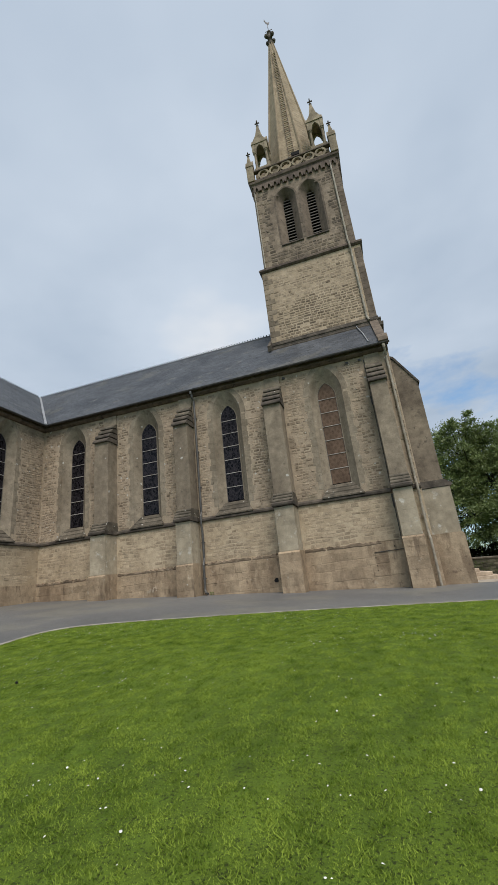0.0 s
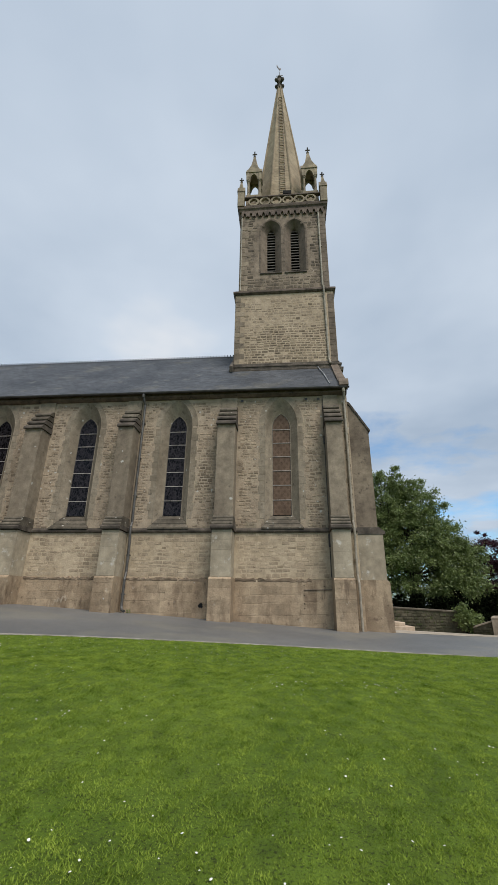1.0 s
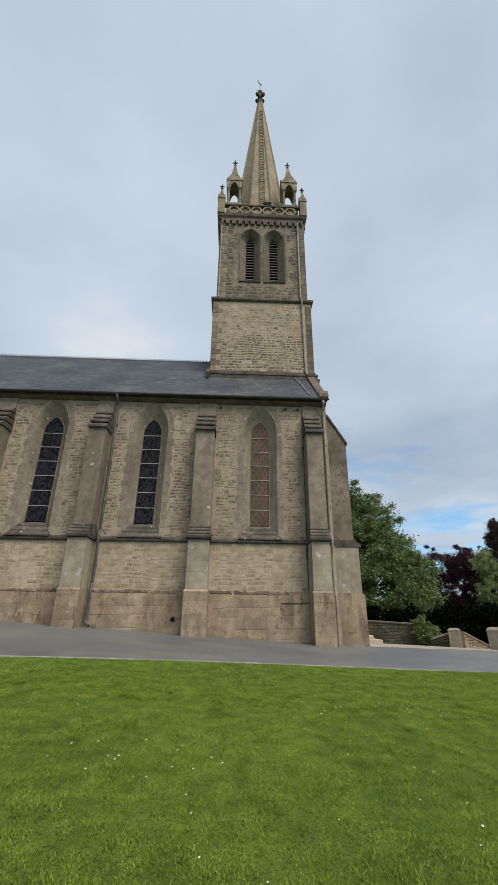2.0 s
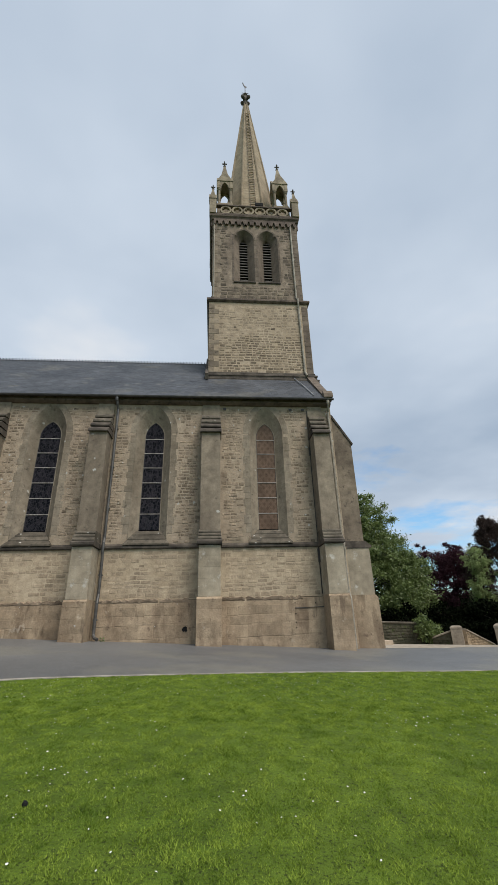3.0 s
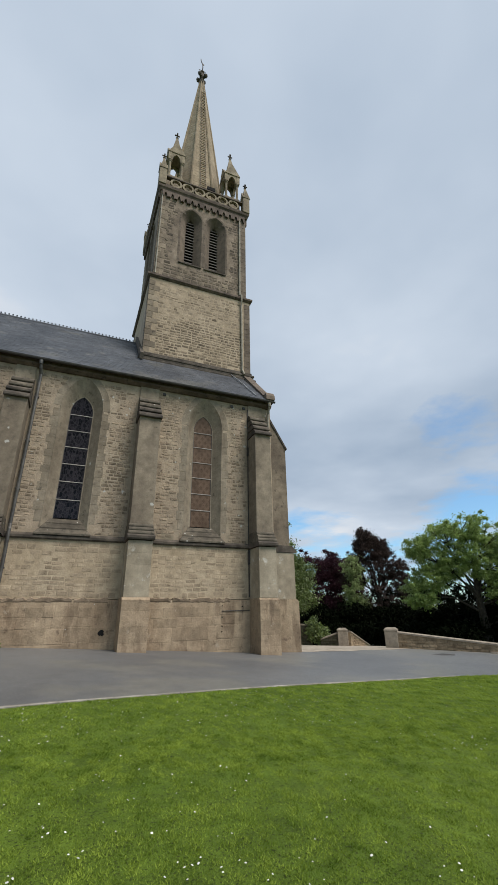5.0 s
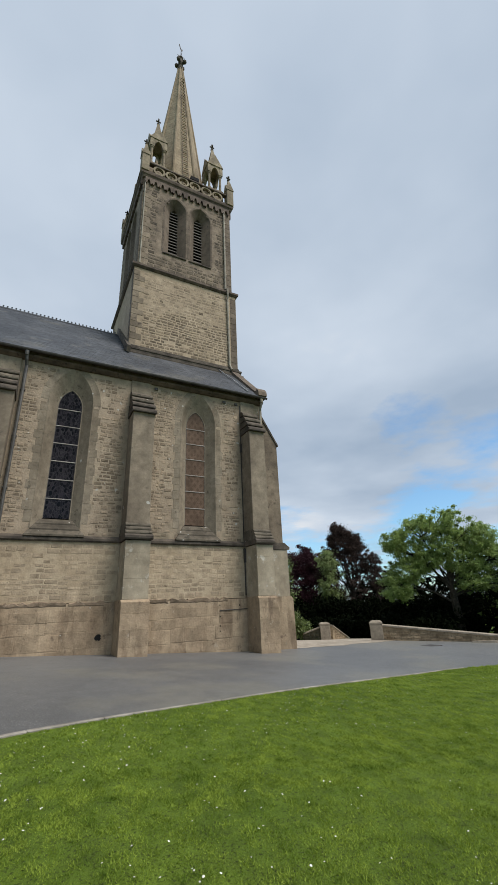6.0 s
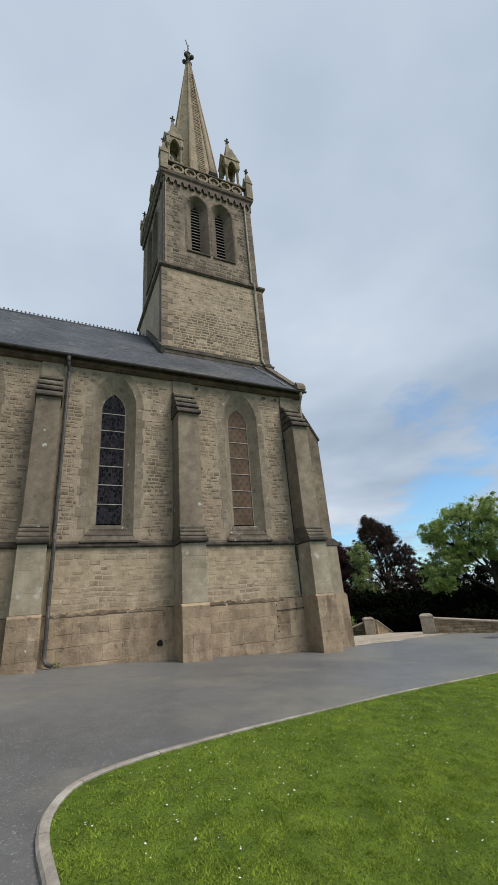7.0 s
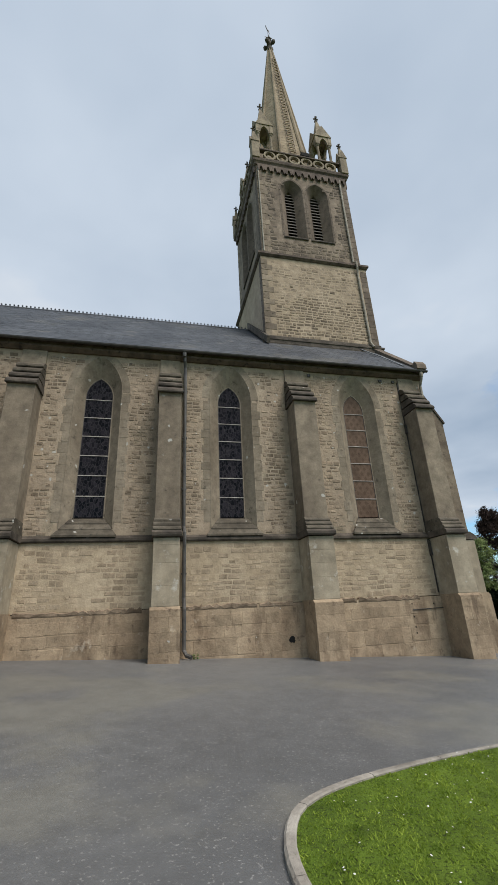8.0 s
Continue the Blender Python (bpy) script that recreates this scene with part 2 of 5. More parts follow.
M_MOSSY = surface("mossy_wall_stone", (0.05, 0.05, 0.032), (0.11, 0.10, 0.07), 1.5, (0.05, 0.07, 0.02), 5, 0.56, jitter=0.3, bump=0.6)
M_BARK = surface("tree_bark", (0.02, 0.017, 0.014), (0.05, 0.043, 0.034), 6, rough=0.95, bump=0.6)


def leaf_material(name, dark, light, through=0.35, patch=0.55, tufts=0.55, gloss=0.15):
    m = bpy.data.materials.new(name)
    m.use_nodes = True
    n, l = m.node_tree.nodes, m.node_tree.links
    b = n["Principled BSDF"]
    b.inputs["Roughness"].default_value, b.inputs["Specular IOR Level"].default_value = 0.75 if gloss < 0.3 else 0.48, gloss
    geo = n.new("ShaderNodeNewGeometry")
    r = n.new("ShaderNodeValToRGB")
    r.color_ramp.elements[0].color, r.color_ramp.elements[1].color = (*dark, 1), (*light, 1)
    nz = n.new("ShaderNodeTexNoise")
    nz.inputs["Scale"].default_value, nz.inputs["Detail"].default_value = patch, 4
    l.new(geo.outputs["Position"], nz.inputs["Vector"])
    mm = n.new("ShaderNodeMath")
    mm.operation = "MULTIPLY_ADD"
    mm.inputs[1].default_value, mm.inputs[2].default_value = 0.55, (0.55 - tufts) * 0.5
    l.new(geo.outputs["Random Per Island"], mm.inputs[0])
    m2 = n.new("ShaderNodeMath")
    m2.operation = "MULTIPLY_ADD"
    m2.inputs[1].default_value = tufts
    l.new(nz.outputs[0], m2.inputs[0])
    l.new(mm.outputs[0], m2.inputs[2])
    l.new(m2.outputs[0], r.inputs[0])
    l.new(r.outputs[0], b.inputs["Base Color"])
    tr = n.new("ShaderNodeBsdfTranslucent")
    l.new(r.outputs[0], tr.inputs[0])
    ms = n.new("ShaderNodeMixShader")
    ms.inputs[0].default_value = through
    l.new(b.outputs[0], ms.inputs[1])
    l.new(tr.outputs[0], ms.inputs[2])
    l.new(ms.outputs[0], n["Material Output"].inputs[0])
    return m


# high tufts contrast paints the shade among grass clumps into the blade colour
M_GRASS = leaf_material("mown_grass", (0.074, 0.136, 0.014), (0.305, 0.400, 0.058), 0.35, 4.0, 1.75)
M_LEAF_GREEN = leaf_material("fresh_green_leaves", (0.10, 0.17, 0.042), (0.42, 0.54, 0.18), 0.5, gloss=0.4)
M_LEAF_MID = leaf_material("mid_green_leaves", (0.032, 0.056, 0.013), (0.25, 0.325, 0.11), 0.35, gloss=0.5)
M_LEAF_PURPLE = leaf_material("purple_beech_leaves", (0.016, 0.008, 0.012), (0.075, 0.032, 0.042), 0.2, gloss=0.08)
M_LEAF_COPPER = leaf_material("copper_leaves", (0.016, 0.013, 0.011), (0.105, 0.074, 0.064), 0.2, gloss=0.1)
M_LEAF_PALE = leaf_material("pale_green_leaves", (0.13, 0.19, 0.07), (0.40, 0.48, 0.21), 0.5)
# hedge leaves: the shade under the trees is put into this near-black colour
M_LEAF_SHADE = leaf_material("hedge_leaves_painted_shade", (0.0015, 0.0025, 0.0012), (0.006, 0.009, 0.0035), 0.1, gloss=0.02)
M_PETAL = surface("daisy_petals", (0.62, 0.62, 0.58), (0.78, 0.78, 0.74), 30, rough=0.7, bump=0)


def glass_material(name, dark, light, scale, stretch):
    """Leaded glass seen from outside by day: dark, uneven, glossy, with fine lead lines."""
    m = bpy.data.materials.new(name)
    m.use_nodes = True
    n, l = m.node_tree.nodes, m.node_tree.links
    b = n["Principled BSDF"]
    b.inputs["Roughness"].default_value, b.inputs["Specular IOR Level"].default_value = 0.14, 0.13
    tc = n.new("ShaderNodeNewGeometry")
    mp = n.new("ShaderNodeMapping")
    mp.inputs["Scale"].default_value = stretch
    l.new(tc.outputs["Position"], mp.inputs[0])
    v = n.new("ShaderNodeTexVoronoi")
    v.inputs["Scale"].default_value = scale
    l.new(mp.outputs[0], v.inputs["Vector"])
    r = n.new("ShaderNodeValToRGB")
    r.color_ramp.elements[0].color, r.color_ramp.elements[1].color = (*dark, 1), (*light, 1)
    r.color_ramp.elements[0].position = 0.25
    l.new(v.outputs["Color"], r.inputs[0])
    e = n.new("ShaderNodeTexVoronoi")
    e.feature = "DISTANCE_TO_EDGE"
    e.inputs["Scale"].default_value = scale
    l.new(mp.outputs[0], e.inputs["Vector"])
    mr = n.new("ShaderNodeMapRange")
    mr.inputs["From Min"].default_value, mr.inputs["From Max"].default_value = 0.02, 0.06
    l.new(e.outputs["Distance"], mr.inputs["Value"])
    mx = n.new("ShaderNodeMixRGB")
    mx.inputs[1].default_value = (0.036, 0.033, 0.035, 1)
    l.new(mr.outputs[0], mx.inputs[0])
    l.new(r.outputs[0], mx.inputs[2])
    l.new(mx.outputs[0], b.inputs["Base Color"])
    bp = n.new("ShaderNodeBump")
    bp.inputs["Strength"].default_value, bp.inputs["Distance"].default_value = 0.22, 0.01
    l.new(v.outputs["Color"], bp.inputs["Height"])
    l.new(bp.outputs[0], b.inputs["Normal"])
    return m


M_GLASS = glass_material("dark_leaded_glass", (0.002, 0.002, 0.003), (0.026, 0.022, 0.027), 13, (1.0, 1.0, 0.6))


def lattice_glass(name, ground, spot):
    """Glass behind a weathered brown cover with rows of darker diamond spots."""
    m = surface(name, ground, tuple(c * 1.35 for c in ground), 1.2, tuple(c * 0.6 for c in ground), 8, 0.6, rough=0.5, bump=0.15)
    n, l = m.node_tree.nodes, m.node_tree.links
    b = n["Principled BSDF"]
    b.inputs["Specular IOR Level"].default_value = 0.08
    base = b.inputs["Base Color"].links[0].from_socket
    geo = n.new("ShaderNodeNewGeometry")
    mp = n.new("ShaderNodeMapping")
    mp.inputs["Rotation"].default_value, mp.inputs["Scale"].default_value = (0, radians(45), 0), (5.6, 0.0, 5.6)
    sq = n.new("ShaderNodeMapping")
    sq.inputs["Scale"].default_value = (1.0, 1.0, 0.72)
    l.new(geo.outputs["Position"], sq.inputs[0])
    l.new(sq.outputs[0], mp.inputs[0])
    v = n.new("ShaderNodeTexVoronoi")
    v.distance, v.inputs["Scale"].default_value, v.inputs["Randomness"].default_value = "CHEBYCHEV", 1.0, 0.0
    l.new(mp.outputs[0], v.inputs["Vector"])
    mr = n.new("ShaderNodeMapRange")
    mr.inputs["From Min"].default_value, mr.inputs["From Max"].default_value = 0.30, 0.22
    mr.inputs["To Max"].default_value = 0.5
    l.new(v.outputs["Distance"], mr.inputs["Value"])
    mx = n.new("ShaderNodeMixRGB")
    l.new(mr.outputs[0], mx.inputs[0])
    l.new(base, mx.inputs[1])
    mx.inputs[2].default_value = (*spot, 1)
    l.new(mx.outputs[0], b.inputs["Base Color"])
    return m


M_GLASS_BROWN = lattice_glass("brown_covered_glass", (0.108, 0.074, 0.053), (0.064, 0.041, 0.028))


# ---- building helpers ----
BASE = {}


def thing(name, at, label, category, group="", kind=""):
    ob = new(name)
    ob.empty_display_size = 0.3
    ob.location = at
    BASE[ob] = Matrix.Translation(at).inverted()
    return tagged(ob, label, category, group, kind)


def finish(bm, name, weld=0.0):
    if weld:
        bmesh.ops.remove_doubles(bm, verts=bm.verts[:], dist=weld)
    bmesh.ops.recalc_face_normals(bm, faces=bm.faces[:])
    me = bpy.data.meshes.new(name)
    bm.to_mesh(me)
    bm.free()
    return me


def part(name, bm, material, parent=None, label="", m=None, weld=0.0):
    me = bm if isinstance(bm, bpy.types.Mesh) else finish(bm, name, weld)
    if not me.materials:
        me.materials.append(material)
    ob = new(name, me)
    if parent is not None:
        ob.parent = parent
        if parent in BASE:
            ob.matrix_parent_inverse = BASE[parent]
    if m is not None:
        ob.matrix_basis = m
    return tagged(ob, label)


def box(bm, x0, x1, y0, y1, z0, z1, m=None, bevel=0.0):
    vs = [bm.verts.new((x, y, z)) for x in (x0, x1) for y in (y0, y1) for z in (z0, z1)]
    fs = [bm.faces.new([vs[i] for i in f]) for f in ((0, 1, 3, 2), (4, 6, 7, 5), (0, 4, 5, 1), (2, 3, 7, 6), (0, 2, 6, 4), (1, 5, 7, 3))]
    if bevel:
        got = bmesh.ops.bevel(bm, geom=list({e for f in fs for e in f.edges}), offset=bevel, segments=1, affect="EDGES")
        vs = list({v for f in got["faces"] for v in f.verts} | {v for v in vs if v.is_valid})
    if m is not None:
        bmesh.ops.transform(bm, matrix=m, verts=vs)
    return vs


def prism(bm, pts, a, b, axis="y"):
    """A polygon pulled along an axis. For y: pts are (x, z); for x: (y, z); for z: (x, y)."""
    def at(p, d):
        return {"y": (p[0], d, p[1]), "x": (d, p[0], p[1]), "z": (p[0], p[1], d)}[axis]
    lo, hi = [bm.verts.new(at(p, a)) for p in pts], [bm.verts.new(at(p, b)) for p in pts]
    bm.faces.new(lo), bm.faces.new(hi[::-1])
    for i in range(len(pts)):
        j = (i + 1) % len(pts)
        bm.faces.new((lo[i], hi[i], hi[j], lo[j]))
    return lo + hi


def loft(bm, rings, cap=True, closed=True):
    rows = [[bm.verts.new(p) for p in r] for r in rings]
    n = len(rows[0])
    for a, b in zip(rows, rows[1:]):
        for i in range(n if closed else n - 1):
            j = (i + 1) % n
            bm.faces.new((a[i], a[j], b[j], b[i]))
    if cap and closed:
        bm.faces.new(rows[0][::-1]), bm.faces.new(rows[-1])
    return rows


def ring(x, y, z, r, n=8, turn=0.0, ry=None):
    return [(x + r * math.cos(turn + 2 * math.pi * i / n), y + (ry or r) * math.sin(turn + 2 * math.pi * i / n), z) for i in range(n)]


def tube(bm, path, radius, n=8):
    """A pipe along a path of points; radius may be one number or one a point."""
    path = [Vector(p) for p in path]
    rings = []
    for i, p in enumerate(path):
        d = (path[min(i + 1, len(path) - 1)] - path[max(i - 1, 0)]).normalized()
        side = d.cross(Vector((0.31, 0.17, 0.93)) if abs(d.z) < 0.9 else Vector((1, 0.05, 0))).normalized()
        up = side.cross(d)
        r = radius[i] if isinstance(radius, (list, tuple)) else radius
        rings.append([p + (side * math.cos(2 * math.pi * k / n) + up * math.sin(2 * math.pi * k / n)) * r for k in range(n)])
    loft(bm, rings)


def lancet(cx, hw, z0, zs, za, n=8):
    """A pointed opening, from its lower left round over the apex to its lower right, as (x, z)."""
    h = za - zs
    d = (h * h - hw * hw) / (2 * hw)
    r = hw + d
    top = math.atan2(h, d)
    left = [(cx + d - r * math.cos(top * i / n), zs + r * math.sin(top * i / n)) for i in range(n + 1)]
    right = [(2 * cx - x, z) for x, z in left[-2::-1]]
    return [(cx - hw, z0)] + left + right + [(cx + hw, z0)]


def pierced(bm, u0, u1, z0, z1, y0, y1, openings):
    """A wall slab with pointed openings that go through; each opening is (centre, half width, bottom, springing, apex)."""
    x = u0
    for cx, hw, b, s, a in sorted(openings):
        prism(bm, [(x, z0), (cx - hw, z0), (cx - hw, z1), (x, z1)], y0, y1)
        prism(bm, [(cx - hw, z0), (cx + hw, z0), (cx + hw, b), (cx - hw, b)], y0, y1)
        arch = lancet(cx, hw, s, s, a)[1:-1]
        half = len(arch) // 2
        prism(bm, [(cx - hw, z1)] + arch[:half + 1] + [(cx, z1)], y0, y1)
        prism(bm, [(cx, z1)] + arch[half:] + [(cx + hw, z1)], y0, y1)
        x = cx + hw
    prism(bm, [(x, z0), (u1, z0), (u1, z1), (x, z1)], y0, y1)


def courses(rng, u0, u1, z0, z1, blocked, h=(0.13, 0.22), w=(0.2, 0.46), gap=0.028, keep=1.0):
    """Stones laid in uneven courses over a wall's face, clear of what blocked(u0, u1, z0, z1) names: (u, z, width, height)."""
    out, z = [], z0
    while z < z1 - h[0]:
        ch = min(rng.uniform(*h), z1 - z)
        u = u0 + rng.uniform(0, 0.1)
        while u < u1 - 0.08:
            cw = min(rng.uniform(*w), u1 - u)
            dz = rng.uniform(0, 0.04)
            if cw > 0.09 and rng.random() < (keep(u, z) if callable(keep) else keep) and not blocked(u, u + cw, z, z + ch):
                wave = 0.03 * math.sin(u * 1.1 + z) + 0.018 * math.sin(u * 3.7 + z * 2)
                out.append((u + gap / 2, z + wave + gap / 2 + dz / 2, cw - gap, ch - gap - dz))
            u += cw
        z += ch
    return out


def stone_block(seed, edge=1.0):
    """A stone one metre wide and high and deep, with a worn, uneven face; its back at y 0, its face at y -1."""
    rng = random.Random(seed)
    bm = bmesh.new()
    j = lambda a: rng.uniform(-a, a)
    back = [(-0.5, 0, -0.5), (0.5, 0, -0.5), (0.5, 0, 0.5), (-0.5, 0, 0.5)]
    mid = [(x * (1 - 0.03 * edge) + j(0.05 * edge), -0.55, z * (1 - 0.04 * edge) + j(0.07 * edge)) for x, _, z in back]
    face = [(x * (1 - 0.13 * edge) + j(0.05 * edge), -1 + j(0.3), z * (1 - 0.22 * edge) + j(0.06 * edge)) for x, _, z in back]
    loft(bm, [back, mid, face])
    return finish(bm, "stone")


STONE_SHAPES = [stone_block(s) for s in range(6)] + [stone_block(s, 0.16) for s in range(6)]
STONE_ARRAYS = [(np.array([v.co[:] for v in me.vertices]), [tuple(p.vertices) for p in me.polygons]) for me in STONE_SHAPES]
shape_cache = {}


def lay_stones(name, stones, y, proud, material, parent, near=None, m=None, limit=290, dressed=0):
    """Stones on a wall's face at depth y: those within near (u0, u1, z0, z1) one by one, the others as one piece."""
    rng = random.Random(len(stones))
    verts, faces, single = [], [], 0
    for u, z, w, h in stones:
        k, d = rng.randrange(6) + 6 * dressed, proud * rng.uniform(0.5, 1.5)
        here = near and near[0] < u < near[1] and near[2] < z < near[3] and single < limit
        t = Matrix.Translation((u + w / 2, y + 0.004, z + h / 2)) @ Matrix.Diagonal((w, d + 0.004, h, 1))
        if here:
            single += 1
            key = (k, material.name)
            if key not in shape_cache:
                shape_cache[key] = STONE_SHAPES[k].copy()
                shape_cache[key].materials.append(material)
            part(name, shape_cache[key], material, parent, m=(m @ t) if m is not None else t)
        else:
            co, fs = STONE_ARRAYS[k]
            base = len(verts)
            verts += [tuple(p) for p in co * np.array((w, d + 0.004, h)) + np.array((u + w / 2, y + 0.004, z + h / 2))]
            faces += [tuple(base + i for i in f) for f in fs]
    if faces:
        me = bpy.data.meshes.new(name + "_field")
        me.from_pydata(verts, [], faces)
        ob = part(name + "_field", me, material, parent, m=m)
        tagged(ob, kind="stuff")


# ---- ground ----
def level(x, y):
    """Height of the ground: the lawn climbs from the first eye's feet, then the forecourt falls gently westwards."""
    x, y = np.clip(np.asarray(x, float), -30, 18), np.clip(np.asarray(y, float), -6, 34)
    s = 1 - np.exp(-y / 7)
    xx = np.where(x < 2, x, 2 + (x - 2) * 0.62)
    return -0.0139 - 0.0026 * xx + 0.9053 * s - 0.0585 * xx * s - 0.0004 * y - 0.04 * np.maximum(0, y - 20)


def lv(x, y):
    return float(level(x, y))


def sheet(name, xs, ys, lift, material, label, category, keep=None):
    xs, ys = np.asarray(xs), np.asarray(ys)
    gx, gy = np.meshgrid(xs, ys)
    co = np.stack([gx, gy, level(gx, gy) + lift], -1).reshape(-1, 3)
    nx, ny = len(xs), len(ys)
    i = (np.arange(ny - 1)[:, None] * nx + np.arange(nx - 1)[None]).ravel()
    if keep is not None:
        i = i[[keep(co[k, 0], co[k, 1]) for k in i]]
    me = bpy.data.meshes.new(name)
    me.from_pydata(co.tolist(), [], np.stack([i, i + 1, i + 1 + nx, i + nx], -1).tolist())
    me.polygons.foreach_set("use_smooth", [True] * len(me.polygons))
    me.materials.append(material)
    return tagged(new(name, me), label, category, kind="structure")


far = np.array([-1500, -700, -300, -120, -60])
sheet("ground", np.concatenate([far, np.linspace(-40, 40, 41), -far[::-1]]), np.concatenate([far, np.linspace(-40, 60, 51), -far[::-1]]), -0.08,
      M_SOIL, "grassy ground stretching away round the churchyard", "ground")
sheet("road", np.linspace(-38, 13.5, 60), np.linspace(-12, 20.6, 50), 0.0, M_ASPHALT, "worn grey asphalt drive beside the church", "road")
sheet("gravel_forecourt", np.linspace(2.95, 12.5, 90), np.linspace(17.6, 27.6, 90), 0.006, M_GRAVEL, "sandy gravel forecourt before the church steps", "forecourt",
      lambda x, y: y > 17.75 + 0.26 * max(0, x - 3.5) + 0.09 * math.sin(x * 2.1) + 0.05 * math.sin(x * 5.3))


def spline(pts, n=8):
    p = [Vector(q) for q in pts]
    p = [p[0] * 2 - p[1]] + p + [p[-1] * 2 - p[-2]]
    out = []
    for a, b, c, d in zip(p, p[1:], p[2:], p[3:]):
        for i in range(n):
            t = i / n
            out.append(0.5 * (2 * b + (c - a) * t + (2 * a - 5 * b + 4 * c - d) * t * t + (3 * b - a - 3 * c + d) * t ** 3))
    return out + [p[-2]]


LEFT_EDGE = spline([(-6.2, -25), (-6.7, -5), (-7.1, 2), (-7.35, 5.5), (-7.5, 7.1), (-7.56, 7.76), (-7.48, 8.23), (-7.23, 8.64), (-6.62, 8.97), (-5.56, 9.28),
                    (-4.08, 9.6), (-2.2, 10.0), (1.0, 10.52), (2.3, 10.74), (3.2, 10.8)])
RIGHT_EDGE = spline([(30, -25), (26, 0), (20, 5), (13, 8.2), (8, 9.9), (5.4, 10.55), (4.1, 10.75), (3.2, 10.8)])
ly, lx = np.array([p.y for p in LEFT_EDGE]), np.array([p.x for p in LEFT_EDGE])
ry, rx = np.array([p.y for p in RIGHT_EDGE]), np.array([p.x for p in RIGHT_EDGE])

rows_y = np.concatenate([np.linspace(-25, 6, 32), np.linspace(6.2, 10.79, 48)])
co, nx = [], 40
for yy in rows_y:
    a, b = np.interp(yy, ly, lx), np.interp(yy, ry, rx)
    q = np.linspace(0, 1, nx) ** 1.5
    xs = a + 0.03 + (b - a - 0.03) * q
    co.append(np.stack([xs, np.full(nx, yy), level(xs, np.full(nx, yy)) + 0.035], -1))
co = np.concatenate(co)
i = (np.arange(len(rows_y) - 1)[:, None] * nx + np.arange(nx - 1)[None]).ravel()
me = bpy.data.meshes.new("lawn")
me.from_pydata(co.tolist(), [], np.stack([i, i + 1, i + 1 + nx, i + nx], -1).tolist())
me.polygons.foreach_set("use_smooth", [True] * len(me.polygons))
me.materials.append(M_LAWN)
tagged(new("lawn", me), "mown green lawn dotted with daisies beside the drive", "lawn", kind="structure")

# grass blades
rs = np.random.RandomState(4)


def scatter(n, x0, x1, y0, y1):
    p = np.stack([rs.uniform(x0, x1, n), rs.uniform(y0, y1, n)], -1)
    ok = (p[:, 0] > np.interp(p[:, 1], ly, lx) + 0.05 + 0.05 * rs.rand(n)) & (p[:, 0] < np.interp(p[:, 1], ry, rx) - 0.02) & (p[:, 1] < 10.82)
    return p[ok]


WAVES = [((q * math.cos(a), q * math.sin(a)), f) for q, a, f in zip(rs.uniform(6, 45, 16), rs.uniform(0, 6.28, 16), rs.uniform(0, 6.28, 16))]


def blades(p, width, height):
    n = len(p)
    ang, lean = rs.uniform(0, 2 * np.pi, n), rs.uniform(0, 2 * np.pi, n)
    clump = 0.8 + sum(0.10 * np.sin(p @ np.array(d) + f) for d, f in WAVES)
    w, h = width * rs.uniform(0.6, 1.3, n), height * rs.uniform(0.5, 1.3, n) * np.clip(clump, 0.45, 1.25)
    z = level(p[:, 0], p[:, 1]) + 0.03
    dx, dy = np.cos(ang) * w, np.sin(ang) * w
    k = h * rs.uniform(0.3, 1.7, n)
    a = np.stack([p[:, 0] - dx, p[:, 1] - dy, z], -1)
    b = np.stack([p[:, 0] + dx, p[:, 1] + dy, z], -1)
    c = np.stack([p[:, 0] + np.cos(lean) * k, p[:, 1] + np.sin(lean) * k, z + h], -1)
    return np.stack([a, b, c], 1).reshape(-1, 3)


def triangles(name, verts, material):
    n = len(verts)
    me = bpy.data.meshes.new(name)
    me.vertices.add(n)
    me.vertices.foreach_set("co", verts.astype(np.float32).ravel())
    me.loops.add(n)
    me.loops.foreach_set("vertex_index", np.arange(n, dtype=np.int32))
    me.polygons.add(n // 3)
    me.polygons.foreach_set("loop_start", np.arange(0, n, 3, dtype=np.int32))
    me.polygons.foreach_set("loop_total", np.full(n // 3, 3, dtype=np.int32))
    me.update(calc_edges=True)
    me.materials.append(material)
    return me


lawn_blades = np.concatenate([blades(scatter(760000, -7.7, 3.5, 1.2, 7.5), 0.0046, 0.019), blades(scatter(300000, -7.7, 6, 6.5, 10.9), 0.007, 0.021),
                              blades(scatter(90000, 3, 16, 1.0, 10.9), 0.011, 0.04), blades(scatter(40000, -7.7, 8, -3, 1.5), 0.008, 0.04)])
tagged(new("grass", triangles("grass", lawn_blades, M_GRASS)), "short mown green grass of the lawn", "grass", kind="stuff")

# daisies: small white heads in loose drifts
drift = np.concatenate([rs.normal(0, 0.45, (16, 2)) + c for c in np.stack([rs.uniform(-7.4, 5, 38), rs.uniform(1.5, 10.5, 38)], -1)] + [np.stack([rs.uniform(-7.4, 9, 300), rs.uniform(1.0, 10.7, 300)], -1)]
                       + [np.stack([rs.uniform(-7.4, -2, 120), rs.uniform(7.5, 9.6, 120)], -1)])
drift = drift[(drift[:, 0] > np.interp(drift[:, 1], ly, lx) + 0.08) & (drift[:, 0] < np.interp(drift[:, 1], ry, rx) - 0.1) & (drift[:, 1] < 10.75)]
dv = []
